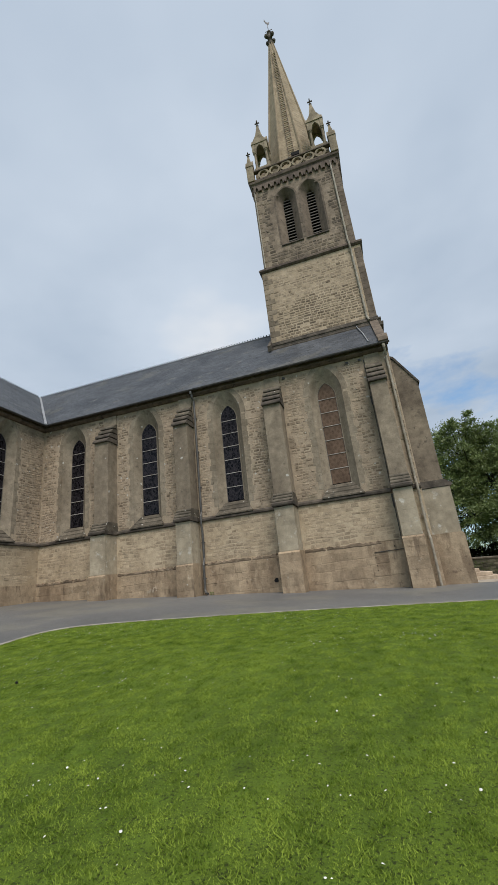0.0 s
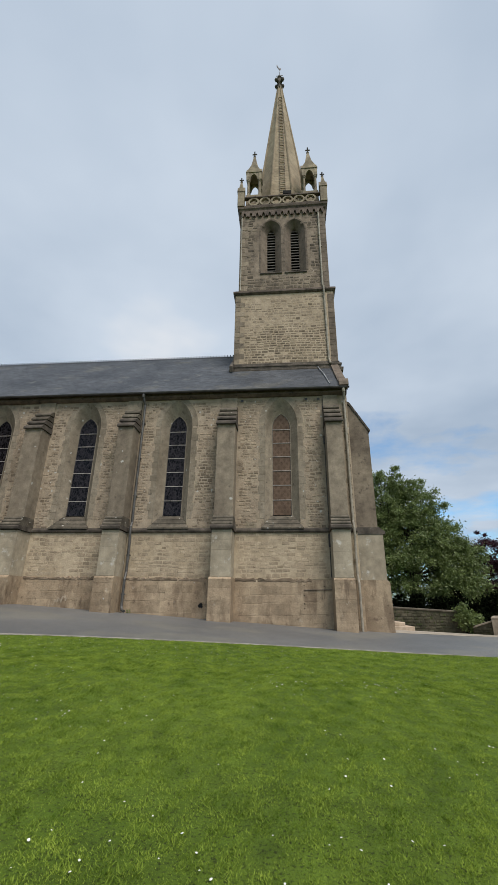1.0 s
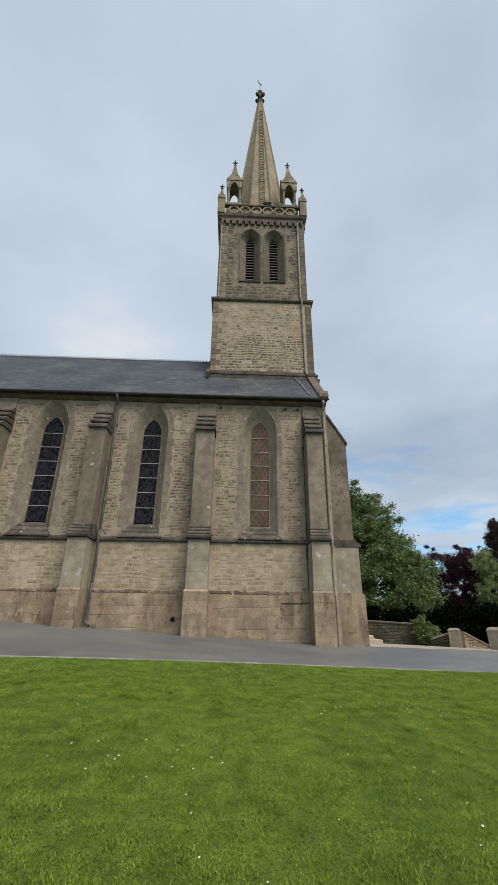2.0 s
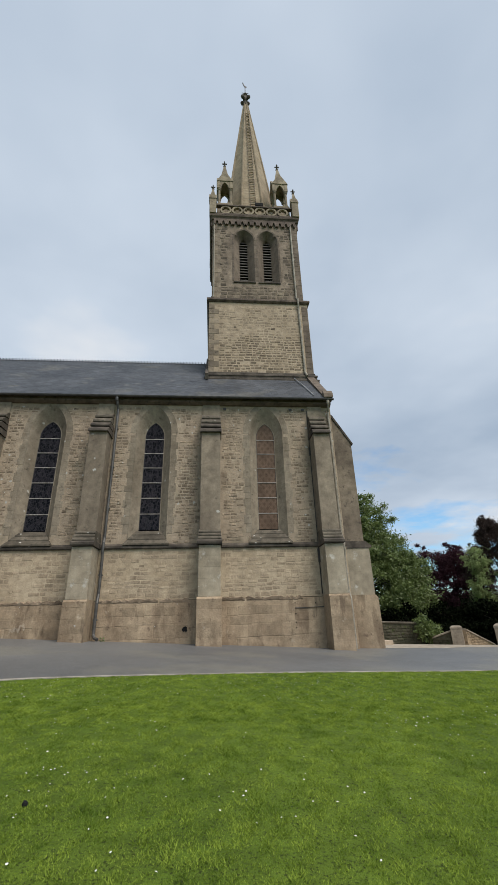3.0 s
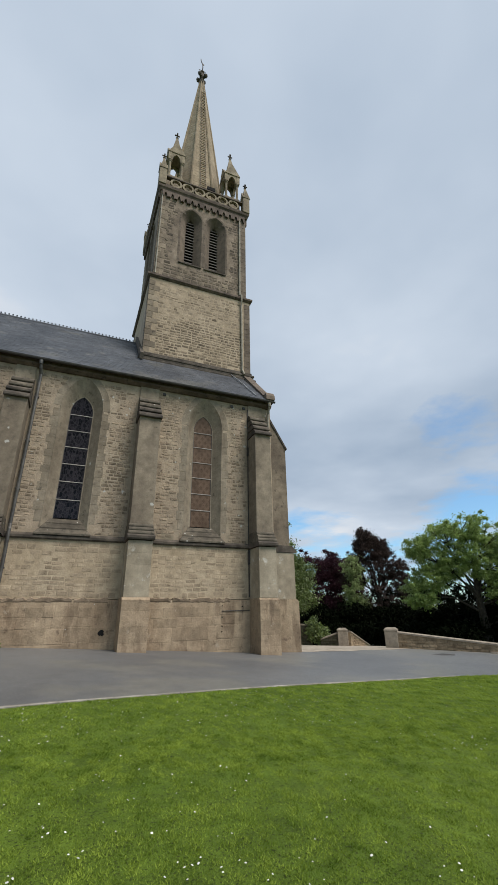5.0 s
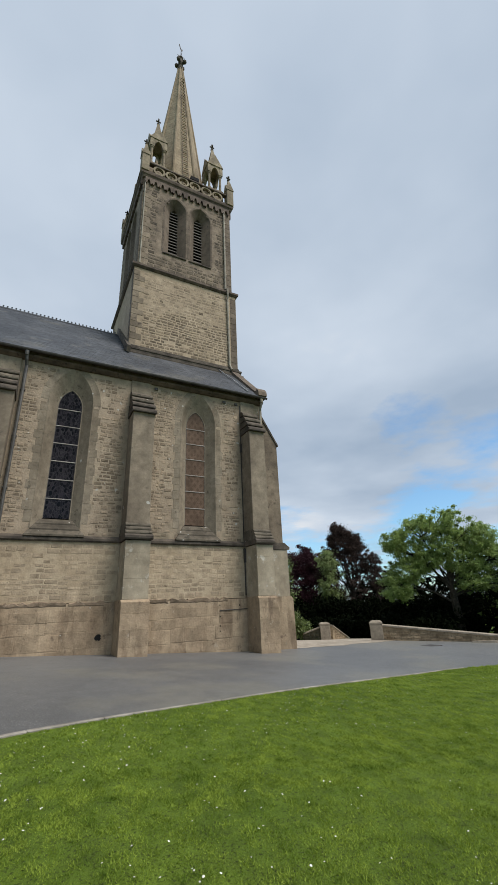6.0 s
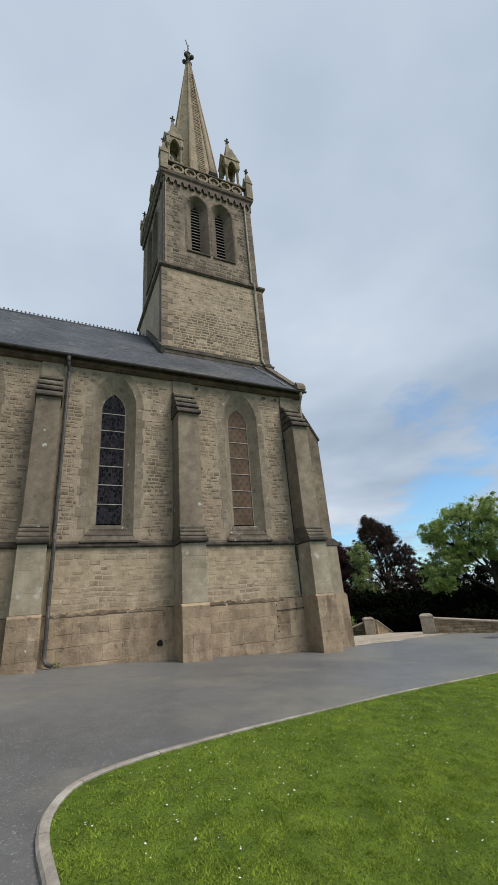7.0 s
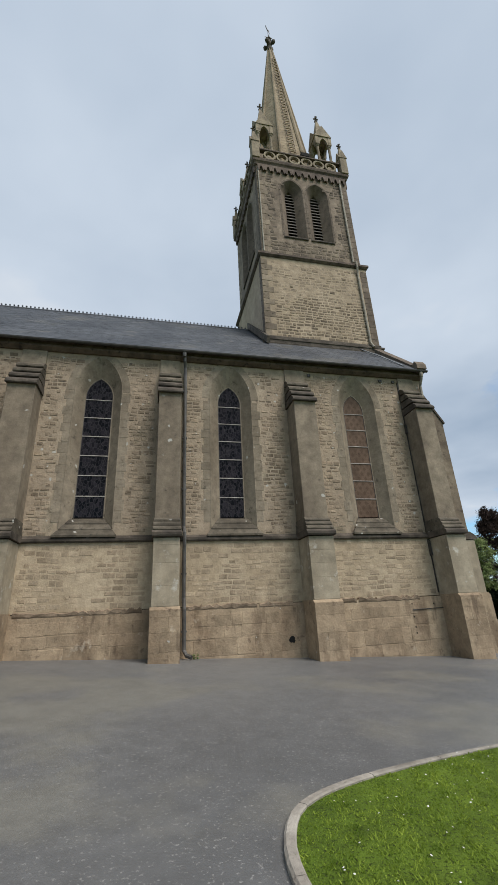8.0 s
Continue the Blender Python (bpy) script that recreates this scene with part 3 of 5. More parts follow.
for x, y in drift:
    r, z = rs.uniform(0.005, 0.0098), lv(x, y) + rs.uniform(0.045, 0.06)
    tx, ty = rs.uniform(-0.4, 0.4, 2)
    rim = [(x + r * math.cos(a), y + r * math.sin(a), z + r * (tx * math.cos(a) + ty * math.sin(a))) for a in np.arange(7) * 2 * math.pi / 7]
    for k in range(7):
        dv += [(x, y, z + 0.004), rim[k], rim[(k + 1) % 7]]
tagged(new("daisies", triangles("daisies", np.array(dv), M_PETAL)), "small white daisies scattered in the lawn", "daisies", kind="stuff")

# kerb round the lawn
kerb = thing("kerb", (-7.5, 7.8, lv(-7.5, 7.8)), "pale worn concrete kerb edging the lawn", "kerb", kind="structure")
edge = [p for p in LEFT_EDGE if p.y > -3]
dist = np.concatenate([[0], np.cumsum([(b - a).length for a, b in zip(edge, edge[1:])])])
ex, ey = [p.x for p in edge], [p.y for p in edge]
pos = 0.0
while pos < dist[-1] - 0.05:
    end = min(pos + 0.915, dist[-1])
    line = []
    for d in np.linspace(pos + 0.004, end - 0.004, 7):
        a = Vector((np.interp(d - 0.05, dist, ex), np.interp(d - 0.05, dist, ey)))
        b = Vector((np.interp(d + 0.05, dist, ex), np.interp(d + 0.05, dist, ey)))
        line.append(((a + b) / 2, Vector((b.y - a.y, a.x - b.x)).normalized()))
    bm = bmesh.new()
    rings = []
    for p, s in line:
        thin = 1.0 if p.x < -6.2 else max(0.45, 1.0 - (p.x + 6.2) * 0.3)
        prof = [(-0.01, -0.05), (-0.01, 0.035), (0.008, 0.053), (0.066, 0.053), (0.078, 0.043), (0.078, -0.05)]
        rings.append([(p.x + s.x * o * thin, p.y + s.y * o * thin, lv(p.x, p.y) + h) for o, h in prof])
    loft(bm, rings)
    part("kerbstone", bm, M_KERB, kerb)
    pos = end

# manhole cover in the drive
manhole = thing("manhole_cover", (8.35, 16.26, lv(8.35, 16.26)), "dark iron manhole cover set in the asphalt", "manhole cover")
bm = bmesh.new()
box(bm, 8.0, 8.7, 15.95, 16.55, lv(8.35, 16.26) - 0.03, lv(8.35, 16.26) + 0.012, bevel=0.008)
part("lid", bm, M_IRON, manhole)

# ---- church ----
church = thing("church", (-7.0, 20.0, 0.95), "old stone church with slate roof, buttressed nave and spired tower", "church")
X_END, X_IN = 1.72, -16.6            # west end of the nave; inner corner with the transept
Y_UP, Y_MID, Y_LOW = 17.38, 17.33, 17.24
Z_OFF, Z_STR, Z_EAVE = 2.52, 4.38, 10.55
WIN = [-14.6, -10.33, -6.0, -1.25]
BUT = [-12.38, -8.07, -3.6, 0.98]
W_OUT = (0.72, 4.72, 9.2, 10.5)      # half width, bottom, springing, apex of the splayed opening
W_IN = (0.385, 5.1, 9.1, 9.78)


def near_window(u0, u1, z0, z1, wins, hw=0.98, za=10.88):
    for c in wins:
        if u1 > c - hw and u0 < c + hw and z1 > 4.4 and z0 < za:
            if z0 > 9.2 and (abs((u0 + u1) / 2 - c) > (za - (z0 + z1) / 2) * 0.75 + 0.1):
                continue
            return True
    return False


def on_buttress(u0, u1, buts, hw=0.4):
    return any(u1 > c - hw and u0 < c + hw for c in buts)


# nave south wall: upper wall, middle band and plinth
bm = bmesh.new()
pierced(bm, X_IN - 0.4, X_END, Z_STR, Z_EAVE + 0.1, Y_UP, Y_UP + 0.75, [(c, *W_OUT) for c in WIN])
wall = part("nave_wall", bm, M_MORTAR, church, "rubble stone upper wall of the nave", weld=0.0005)
bm = bmesh.new()
box(bm, X_IN - 0.4, X_END, Y_MID, Y_UP + 0.75, Z_OFF, Z_STR)
band = part("lower_wall", bm, M_PALE_MORTAR, church, "pale lime-washed rubble band below the windows")
bm = bmesh.new()
box(bm, X_IN - 0.4, X_END + 0.05, Y_LOW + 0.012, Y_UP + 0.75, -0.3, Z_OFF - 0.02)
plinth = part("plinth", bm, M_PLINTH, church, "brown-stained plinth of large dressed stones")

# string course under the windows
STRING = [(0.0, -0.06), (-0.1, -0.06), (-0.14, -0.02), (-0.14, 0.05), (0.0, 0.16)]


def string_run(name, x0, x1, y, z, m=None, parent=church, mat=M_WEATHER, scale=1.0):
    b = bmesh.new()
    prism(b, [(y + 0.02 if p == 0.0 else y + p * scale, z + q * scale) for p, q in STRING], x0, x1, "x")
    return part(name, b, mat, parent, "dark moulded string course", m)


xs = [X_IN] + [v for c in BUT for v in (c - 0.4, c + 0.4)]
for a, b in zip(xs[0::2], xs[1::2]):
    string_run("string_course", a, b, Y_UP, Z_STR)
string_run("string_course", BUT[3] + 0.38, X_END, Y_UP, Z_STR)

# buttresses against the nave wall
def buttress(c, m=None, foot=None):
    """A stepped buttress, built round x 0 with the wall's face at y 0; placed by m."""
    b = bmesh.new()
    f = foot
    box(b, -0.385, 0.385, -0.78, 0.0, 4.72, 8.86, bevel=0.012)
    shaft = part("buttress", b, M_BUTTRESS, church, "stepped stone buttress with weathered dark cap", m)
    b = bmesh.new()
    box(b, -0.395, 0.395, -0.97, -0.03, Z_OFF, 4.3, bevel=0.012)
    mid = part("middle_stage", b, M_BUTTRESS_LOW, shaft, "pale patched buttress stage")
    rg, z = random.Random(int(c * 7) + 3), Z_OFF + 0.03
    while z < 4.2:
        h = min(rg.uniform(0.36, 0.6), 4.29 - z)
        b = bmesh.new()
        box(b, -0.392, 0.392, -0.976, -0.955, z + 0.002, z + h - 0.002, bevel=0.003)
        part("facing_stone", b, M_BUTTRESS_LOW, mid)
        z += h
    b = bmesh.new()
    prism(b, [(-0.03, f - 0.4), (-1.06, f - 0.4), (-1.05, Z_OFF - 0.05), (-0.97, Z_OFF + 0.02), (-0.03, Z_OFF + 0.02)], -0.43, 0.43, "x")
    base = part("foot", b, M_PLINTH, shaft, "stained tan buttress foot")
    rg, z = random.Random(int(c * 10)), f - 0.1
    while z < Z_OFF - 0.2:      # facing stones of the foot
        h = min(rg.uniform(0.30, 0.46), Z_OFF - 0.06 - z)
        split = rg.choice((None, -0.12, 0.1))
        for x0, x1 in ([(-0.43, 0.43)] if split is None else [(-0.43, split), (split, 0.43)]):
            b = bmesh.new()
            box(b, x0 + 0.002, x1 - 0.002, -1.066, -1.045, z + 0.002, z + h - 0.002, bevel=0.003)
            part("facing_stone", b, M_PLINTH, base)
        z += h
    b = bmesh.new()
    prism(b, [(0.0, 4.32), (-1.07, 4.32), (-1.09, 4.36), (-1.09, 4.43), (-1.0, 4.5), (0.0, 4.5)], -0.45, 0.45, "x")
    part("drip_course", b, M_WEATHER, shaft, "dark drip course")
    for k in range(3):
        b = bmesh.new()
        y0, z0 = -1.0 + k * 0.08, 4.5 + k * 0.13
        prism(b, [(-0.01, z0), (y0, z0), (y0 - 0.015, z0 + 0.02), (y0 - 0.01, z0 + 0.06), (y0 + 0.07, z0 + 0.128), (-0.01, z0 + 0.128)], -0.425 + k * 0.012, 0.425 - k * 0.012, "x")
        part("weathering", b, M_MOSS_STEP, shaft, "mossy grey stepped weathering")
    for k in range(4):
        b = bmesh.new()
        y0, z0 = -0.85 + k * 0.19, 8.84 + k * 0.29
        o = (0.012, -0.006, 0.008, 0.0)[k]
        prism(b, [(0.0, z0 + 0.03), (y0 + 0.09, z0 + 0.03), (y0 + 0.05, z0 + 0.01), (y0 - 0.035 + o, z0), (y0 - 0.05 + o, z0 + 0.03), (y0 - 0.035 + o, z0 + 0.10), (y0 + 0.13, z0 + 0.24), (0.0, z0 + 0.27)], -0.43 + k * 0.012, 0.43 - k * 0.012, "x")
        part("cap_stone", b, M_WEATHER if k < 2 else M_MOSS_STEP, shaft)
    b = bmesh.new()
    box(b, -0.37, 0.37, -0.06, 0.0, 9.8, 10.5)
    part("head_slab", b, M_ASHLAR, shaft)
    return shaft


for c in BUT:
    narrow = {BUT[1]: 0.9, BUT[3]: 0.88}.get(c, 1.0)
    buttress(c, Matrix.Translation((c, Y_UP, 0)) @ Matrix.Diagonal((narrow, 1, 1, 1)), foot=lv(c, 16.3))

# west-facing buttress at the corner, seen side-on
b = bmesh.new()
prism(b, [(X_END - 0.1, 4.5), (2.62, 4.5), (2.62, 8.9), (1.9, 10.12), (X_END - 0.1, 10.3)], 17.78, 18.6, "y")
shaft = part("corner_buttress", b, M_QUOIN, church, "tall corner buttress with sloping top")
b = bmesh.new()
prism(b, [(X_END - 0.1, 4.33), (2.88, 4.33), (2.9, 4.42), (2.66, 4.6), (X_END - 0.1, 4.6)], 17.73, 18.65, "y")
part("weathering", b, M_WEATHER, shaft)
b = bmesh.new()
box(b, X_END - 0.1, 2.8, 17.76, 18.62, 2.5, 4.32, bevel=0.012)
part("middle_stage", b, M_BUTTRESS_LOW, shaft)
b = bmesh.new()
prism(b, [(X_END - 0.1, 0.2), (2.9, 0.2), (2.88, 2.45), (2.8, 2.54), (X_END - 0.1, 2.54)], 17.7, 18.66, "y")
part("foot", b, M_PLINTH, shaft)
b = bmesh.new()
prism(b, [(2.68, 8.84), (2.70, 8.9), (1.88, 10.3), (1.75, 10.36), (1.75, 10.26), (1.86, 10.16), (2.6, 8.92)], 17.74, 18.64, "y")
part("coping", b, M_WEATHER, shaft)

# windows
def ring_between(bm, a, ya, b_, yb):
    ra, rb = [bm.verts.new((x, ya, z)) for x, z in a], [bm.verts.new((x, yb, z)) for x, z in b_]
    for k in range(len(ra) - 1):
        bm.faces.new((ra[k], ra[k + 1], rb[k + 1], rb[k]))


def lancet_window(m, glass, label, wide=0.0):
    """One splayed lancet, centred on x 0 with the wall's face at y 0."""
    ho, zo, so, ao = W_OUT
    hi, zi, si, ai = W_IN
    hi += wide
    b = bmesh.new()
    outer, inner = lancet(0, ho, zo, so, ao, 10), lancet(0, hi + 0.03, zi - 0.03, si, ai + 0.03, 10)
    ring_between(b, outer, -0.012, inner, 0.31)
    ring_between(b, inner, 0.31, lancet(0, hi, zi, si, ai, 10), 0.31)
    ring_between(b, lancet(0, hi, zi, si, ai, 10), 0.31, lancet(0, hi, zi, si, ai, 10), 0.45)
    ring_between(b, lancet(0, ho + 0.06, zo, so, ao + 0.08, 10), 0.004, outer, -0.012)
    win = part("window", b, M_ASHLAR, church, label, m, 0.0005)
    # jamb stones, long and short, round the opening's face
    rng = random.Random(int(m.translation.x * 100))
    for side in (-1, 1):
        z, k = 4.9, 0
        while z < 8.95:
            h = min(rng.uniform(0.24, 0.38), 9.13 - z)
            w = (0.23, 0.29)[k % 2] + rng.uniform(-0.02, 0.02)
            b = bmesh.new()
            x0, x1 = sorted((side * (ho + 0.012), side * (ho + w)))
            box(b, x0, x1, -0.007, 0.0, z + 0.004, z + h - 0.004, bevel=0.003)
            part("jamb_stone", b, M_ASHLAR, win)
            z, k = z + h, k + 1
    arch_in, arch_out = lancet(0, ho + 0.012, so, so - 0.05, ao + 0.02, 12)[1:-1], lancet(0, ho + 0.27, so, so - 0.05, ao + 0.30, 12)[1:-1]
    for k in range(0, 24, 3):
        b = bmesh.new()
        pts = [arch_in[i] for i in range(k, k + 4)] + [arch_out[i] for i in range(k + 3, k - 1, -1)]
        cx, cz = sum(p[0] for p in pts) / 8, sum(p[1] for p in pts) / 8
        prism(b, [(cx + (x - cx) * 0.975, cz + (z - cz) * 0.975) for x, z in pts], -0.007, 0.0)
        part("arch_stone", b, M_ASHLAR, win)
    # stepped sill
    for k in range(3):
        b = bmesh.new()
        z0, y0, w = 4.46 + k * 0.19, -0.13 + k * 0.13, 0.84 - k * 0.14
        rings = []
        for zz, yy, ww in ((z0, y0, w), (z0 + 0.005, y0 - 0.05, w + 0.02), (z0 + 0.06, y0 - 0.055, w + 0.02), (z0 + 0.215, y0 + 0.085, w - 0.09)):
            rings.append([(-ww, yy, zz), (ww, yy, zz), (ww, 0.38, zz), (-ww, 0.38, zz)])
        loft(b, rings)
        part("sill_course", b, M_MOSS_STEP, win)
    # glass panels between the saddle bars
    cuts = [zi] + [zi + (8.99 - zi) * k / 6 for k in range(1, 7)] + [ai]
    outline = lancet(0, hi - 0.006, zi, si, ai - 0.01, 10)
    for k in range(7):
        lo, hi_z = cuts[k] + 0.01, cuts[k + 1] - 0.01
        if k < 6:
            pts = [(-hi + 0.006, lo), (hi - 0.006, lo), (hi - 0.006, hi_z), (-hi + 0.006, hi_z)]
        else:
            pts = [(-hi + 0.006, lo)] + outline[1:-1] + [(hi - 0.006, lo)]
        b = bmesh.new()
        prism(b, pts, 0.325, 0.335)
        part("pane", b, glass, win)
        if k < 6:
            b = bmesh.new()
            box(b, -hi, hi, 0.305, 0.33, cuts[k + 1] - 0.014, cuts[k + 1] + 0.014, bevel=0.004)
            part("saddle_bar", b, M_BAR, win)
    b = bmesh.new()
    tube(b, [(x, 0.322, z) for x, z in outline], 0.014, 5)
    part("frame", b, M_IRON, win)
    return win


for c in WIN:
    brown = c == WIN[3]
    lancet_window(Matrix.Translation((c, Y_UP, 0)), M_GLASS_BROWN if brown else M_GLASS,
                  "lancet window with brown mesh-covered glass" if brown else "tall lancet window with dark leaded glass", 0.035 if c == WIN[1] else 0.01)

# added black block: its colour stands for the unlit inside behind the openings
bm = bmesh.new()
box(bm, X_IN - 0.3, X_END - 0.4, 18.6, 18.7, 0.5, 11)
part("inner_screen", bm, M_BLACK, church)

# north wall, west gable and closing walls
bm = bmesh.new()
box(bm, X_IN - 11.0, X_END, 27.2, 27.9, -0.3, Z_EAVE + 0.2)
part("north_wall", bm, M_MORTAR, church)
bm = bmesh.new()
prism(bm, [(17.4, -0.3), (27.9, -0.3), (27.9, 10.5), (22.6, 15.6), (17.4, 10.5)], X_END - 0.7, X_END, "x")
part("west_gable", bm, M_MORTAR, church)

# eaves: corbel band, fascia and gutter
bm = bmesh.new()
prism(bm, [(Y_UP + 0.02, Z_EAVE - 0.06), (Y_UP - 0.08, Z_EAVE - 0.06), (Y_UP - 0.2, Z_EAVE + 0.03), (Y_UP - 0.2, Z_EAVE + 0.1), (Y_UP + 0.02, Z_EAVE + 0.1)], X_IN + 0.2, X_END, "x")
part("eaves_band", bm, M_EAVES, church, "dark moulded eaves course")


def gutter(m, length):
    b = bmesh.new()
    prof = [(0.065 * math.cos(a), 0.065 * math.sin(a)) for a in np.linspace(math.pi, 2 * math.pi, 7)] + [(0.055, 0.0)] + \
           [(0.052 * math.cos(a), 0.052 * math.sin(a)) for a in np.linspace(2 * math.pi, math.pi, 7)] + [(-0.055, 0.0)]
    prism(b, [(p, q) for p, q in prof], 0, length, "x")
    return part("gutter", b, M_IRON, church, "dark cast-iron gutter", m)


gutter(Matrix.Translation((X_IN + 0.3, 17.02, 10.74)), X_END + 0.1 - X_IN - 0.3)

# wall plate closing the eaves under the slates
bm = bmesh.new()
prism(bm, [(17.22, 10.64), (17.22, 10.86), (18.1, 11.68), (18.1, 10.64)], X_IN, X_END - 0.02, "x")
part("wall_plate", bm, M_EAVES, church)
# roofs
PITCH = (16.1 - 10.76) / (22.6 - 17.0)
RIDGE_Y, RIDGE_Z = 22.6, 16.1
bm = bmesh.new()
prism(bm, [(17.0, 10.70), (17.0, 10.76), (RIDGE_Y, RIDGE_Z), (28.2, 10.76), (28.2, 10.70), (RIDGE_Y, RIDGE_Z - 0.12)], -22.2, X_END - 0.15, "x")
roof = part("roof", bm, M_SLATE, church, "blue-grey slate roof of the nave")
T_RX, T_HALF = -22.2, 5.98
bm = bmesh.new()
prism(bm, [(T_RX - T_HALF, 10.70), (T_RX - T_HALF, 10.76), (T_RX, RIDGE_Z), (T_RX + T_HALF, 10.76), (T_RX + T_HALF, 10.70), (T_RX, RIDGE_Z - 0.12)], 9.0, 22.6, "y")
roof_t = part("transept_roof", bm, M_SLATE, church, "blue-grey slate roof of the transept")


def slates(name, parent, length, slope_len, m, keep, seed):
    """Slates on a slope: u along the eaves, v up the slope, w out of it; keep(u, v) says which lie on this roof."""
    rng = random.Random(seed)
    verts, faces, v, row = [], [], 0.0, 0
    while v < slope_len - 0.1:
        u = -0.16 * (row % 2)
        while u < length:
            w = 0.30
            if keep(u + w / 2, v + 0.12):
                a, b_ = max(u, 0) + 0.004, min(u + w, length) - 0.004
                t = 0.007 + rng.uniform(0, 0.003)
                k = len(verts)
                verts += [(a, v, t), (b_, v, t + rng.uniform(-0.002, 0.002)), (b_, min(v + 0.30, slope_len), 0.006), (a, min(v + 0.30, slope_len), 0.006), (a, v, 0.0), (b_, v, 0.0)]
                faces += [(k, k + 1, k + 2, k + 3), (k + 4, k + 5, k + 1, k), (k + 4, k, k + 3), (k + 1, k + 5, k + 2)]
            u += w
        v, row = v + 0.24, row + 1
    me = bpy.data.meshes.new(name)
    me.from_pydata([tuple(m @ Vector(p)) for p in verts], [], faces)
    tagged(part(name, me, M_SLATE, parent), kind="stuff")


SLOPE = math.hypot(5.6, RIDGE_Z - 10.76)
cosp, sinp = 5.6 / SLOPE, (RIDGE_Z - 10.76) / SLOPE
south = Matrix(((1, 0, 0, -22.2), (0, cosp, -sinp, 17.0), (0, sinp, cosp, 10.765), (0, 0, 0, 1)))
SLOPE_T = math.hypot(T_HALF, RIDGE_Z - 10.76)
cost, sint = T_HALF / SLOPE_T, (RIDGE_Z - 10.76) / SLOPE_T
east = Matrix(((0, -cost, sint, T_RX + T_HALF), (1, 0, 0, 9.0), (0, sint, cost, 10.765), (0, 0, 0, 1)))
slates("slate_field", roof, X_END - 0.15 + 22.2, SLOPE, south, lambda u, v: u > T_HALF * (1 - v / SLOPE) and not (18.2 < u < 24.1 and v * cosp > 2.75), 3)
slates("slate_field", roof_t, 13.6, SLOPE_T, east, lambda u, v: u < 8.0 + 5.6 * v / SLOPE_T, 5)
bm = bmesh.new()
tube(bm, [(T_RX + T_HALF, 17.0, 10.80), (T_RX, 22.6, 16.13)], 0.07, 6)
part("valley_flashing", bm, M_LEAD, roof, "pale lead valley")


def ridge(name, a, b_, parent):
    b = bmesh.new()
    a, b_ = Vector(a), Vector(b_)
    side = (b_ - a).normalized().cross(Vector((0, 0, 1))) * 0.14
    loft(b, [[p + side + Vector((0, 0, -0.1)), p + Vector((0, 0, 0.06)), p - side + Vector((0, 0, -0.1)), p] for p in (a, b_)])
    n = int((b_ - a).length / 0.18)
    crest = part(name, b, M_SLATE, parent, "ridge tiles with a small crest")
    b = bmesh.new()
    loft(b, [ring(0, 0, 0.03, 0.035, 6), ring(0, 0, 0.08, 0.02, 6), ring(0, 0, 0.11, 0.045, 6), ring(0, 0, 0.15, 0.02, 6)])
    knob = finish(b, "crest_knob")
    for k in range(min(n, 290)):
        part("crest_knob", knob, M_SLATE, crest, m=Matrix.Translation(a.lerp(b_, (k + 0.5) / n)))


ridge("ridge", (T_RX, 22.6, RIDGE_Z), (-3.8, 22.6, RIDGE_Z), roof)
ridge("ridge", (T_RX, 9.0, RIDGE_Z), (T_RX, 22.4, RIDGE_Z), roof_t)

# gable coping and kneeler at the west end
bm = bmesh.new()
prism(bm, [(17.0, 10.72), (17.0, 11.02), (17.35, 11.2), (19.9, 13.75), (19.9, 13.35), (17.5, 10.95), (17.3, 10.72)], X_END - 0.32, X_END + 0.06, "x")
part("gable_coping", bm, M_ASHLAR_DARK, church, "stone gable coping with kneeler")
bm = bmesh.new()
prism(bm, [(16.96, 10.82), (16.98, 11.02), (17.1, 11.2), (17.26, 11.08), (17.26, 10.82)], X_END - 0.33, X_END + 0.08, "x")
part("kneeler", bm, M_ASHLAR_DARK, church)

# transept: wall facing west, with one lancet
T_ROT = Matrix.Translation((X_IN, 17.38, 0)) @ Matrix.Rotation(radians(90), 4, "Z")   # local -y faces +x; local x runs towards +y
bm = bmesh.new()
T_WIN = [-2.52]
pierced(bm, -8.2, 0.1, Z_STR, Z_EAVE + 0.1, 0, 0.75, [(c, *W_OUT) for c in T_WIN])
wall_t = part("transept_wall", bm, M_MORTAR, church, "rubble stone wall of the transept", T_ROT, 0.0005)
bm = bmesh.new()
box(bm, -8.2, 0.1, -0.05, 0.75, Z_OFF, Z_STR)
band_t = part("transept_band", bm, M_PALE_MORTAR, church, "", T_ROT)
bm = bmesh.new()
box(bm, -8.25, 0.1, -0.11, 0.75, -0.3, Z_OFF)
plinth_t = part("transept_plinth", bm, M_PLINTH, church, "", T_ROT)
string_run("string_course", -8.2, 0.0, 0.0, Z_STR, T_ROT)
bm = bmesh.new()
prism(bm, [(0.02, Z_EAVE - 0.06), (-0.08, Z_EAVE - 0.06), (-0.2, Z_EAVE + 0.03), (-0.2, Z_EAVE + 0.1), (0.02, Z_EAVE + 0.1)], -8.2, 0.2, "x")
part("eaves_band", bm, M_EAVES, church, "", T_ROT)
bm = bmesh.new()
prism(bm, [(-0.16, 10.64), (-0.16, 10.80), (0.72, 11.5), (0.72, 10.64)], -8.2, 0.3, "x")
part("wall_plate", bm, M_EAVES, church, "", T_ROT)
gutter(T_ROT @ Matrix.Translation((-8.3, -0.36, 10.74)), 8.0)
for c in T_WIN:
    lancet_window(T_ROT @ Matrix.Translation((c, 0, 0)), M_GLASS, "transept lancet window with dark leaded glass")
bm = bmesh.new()
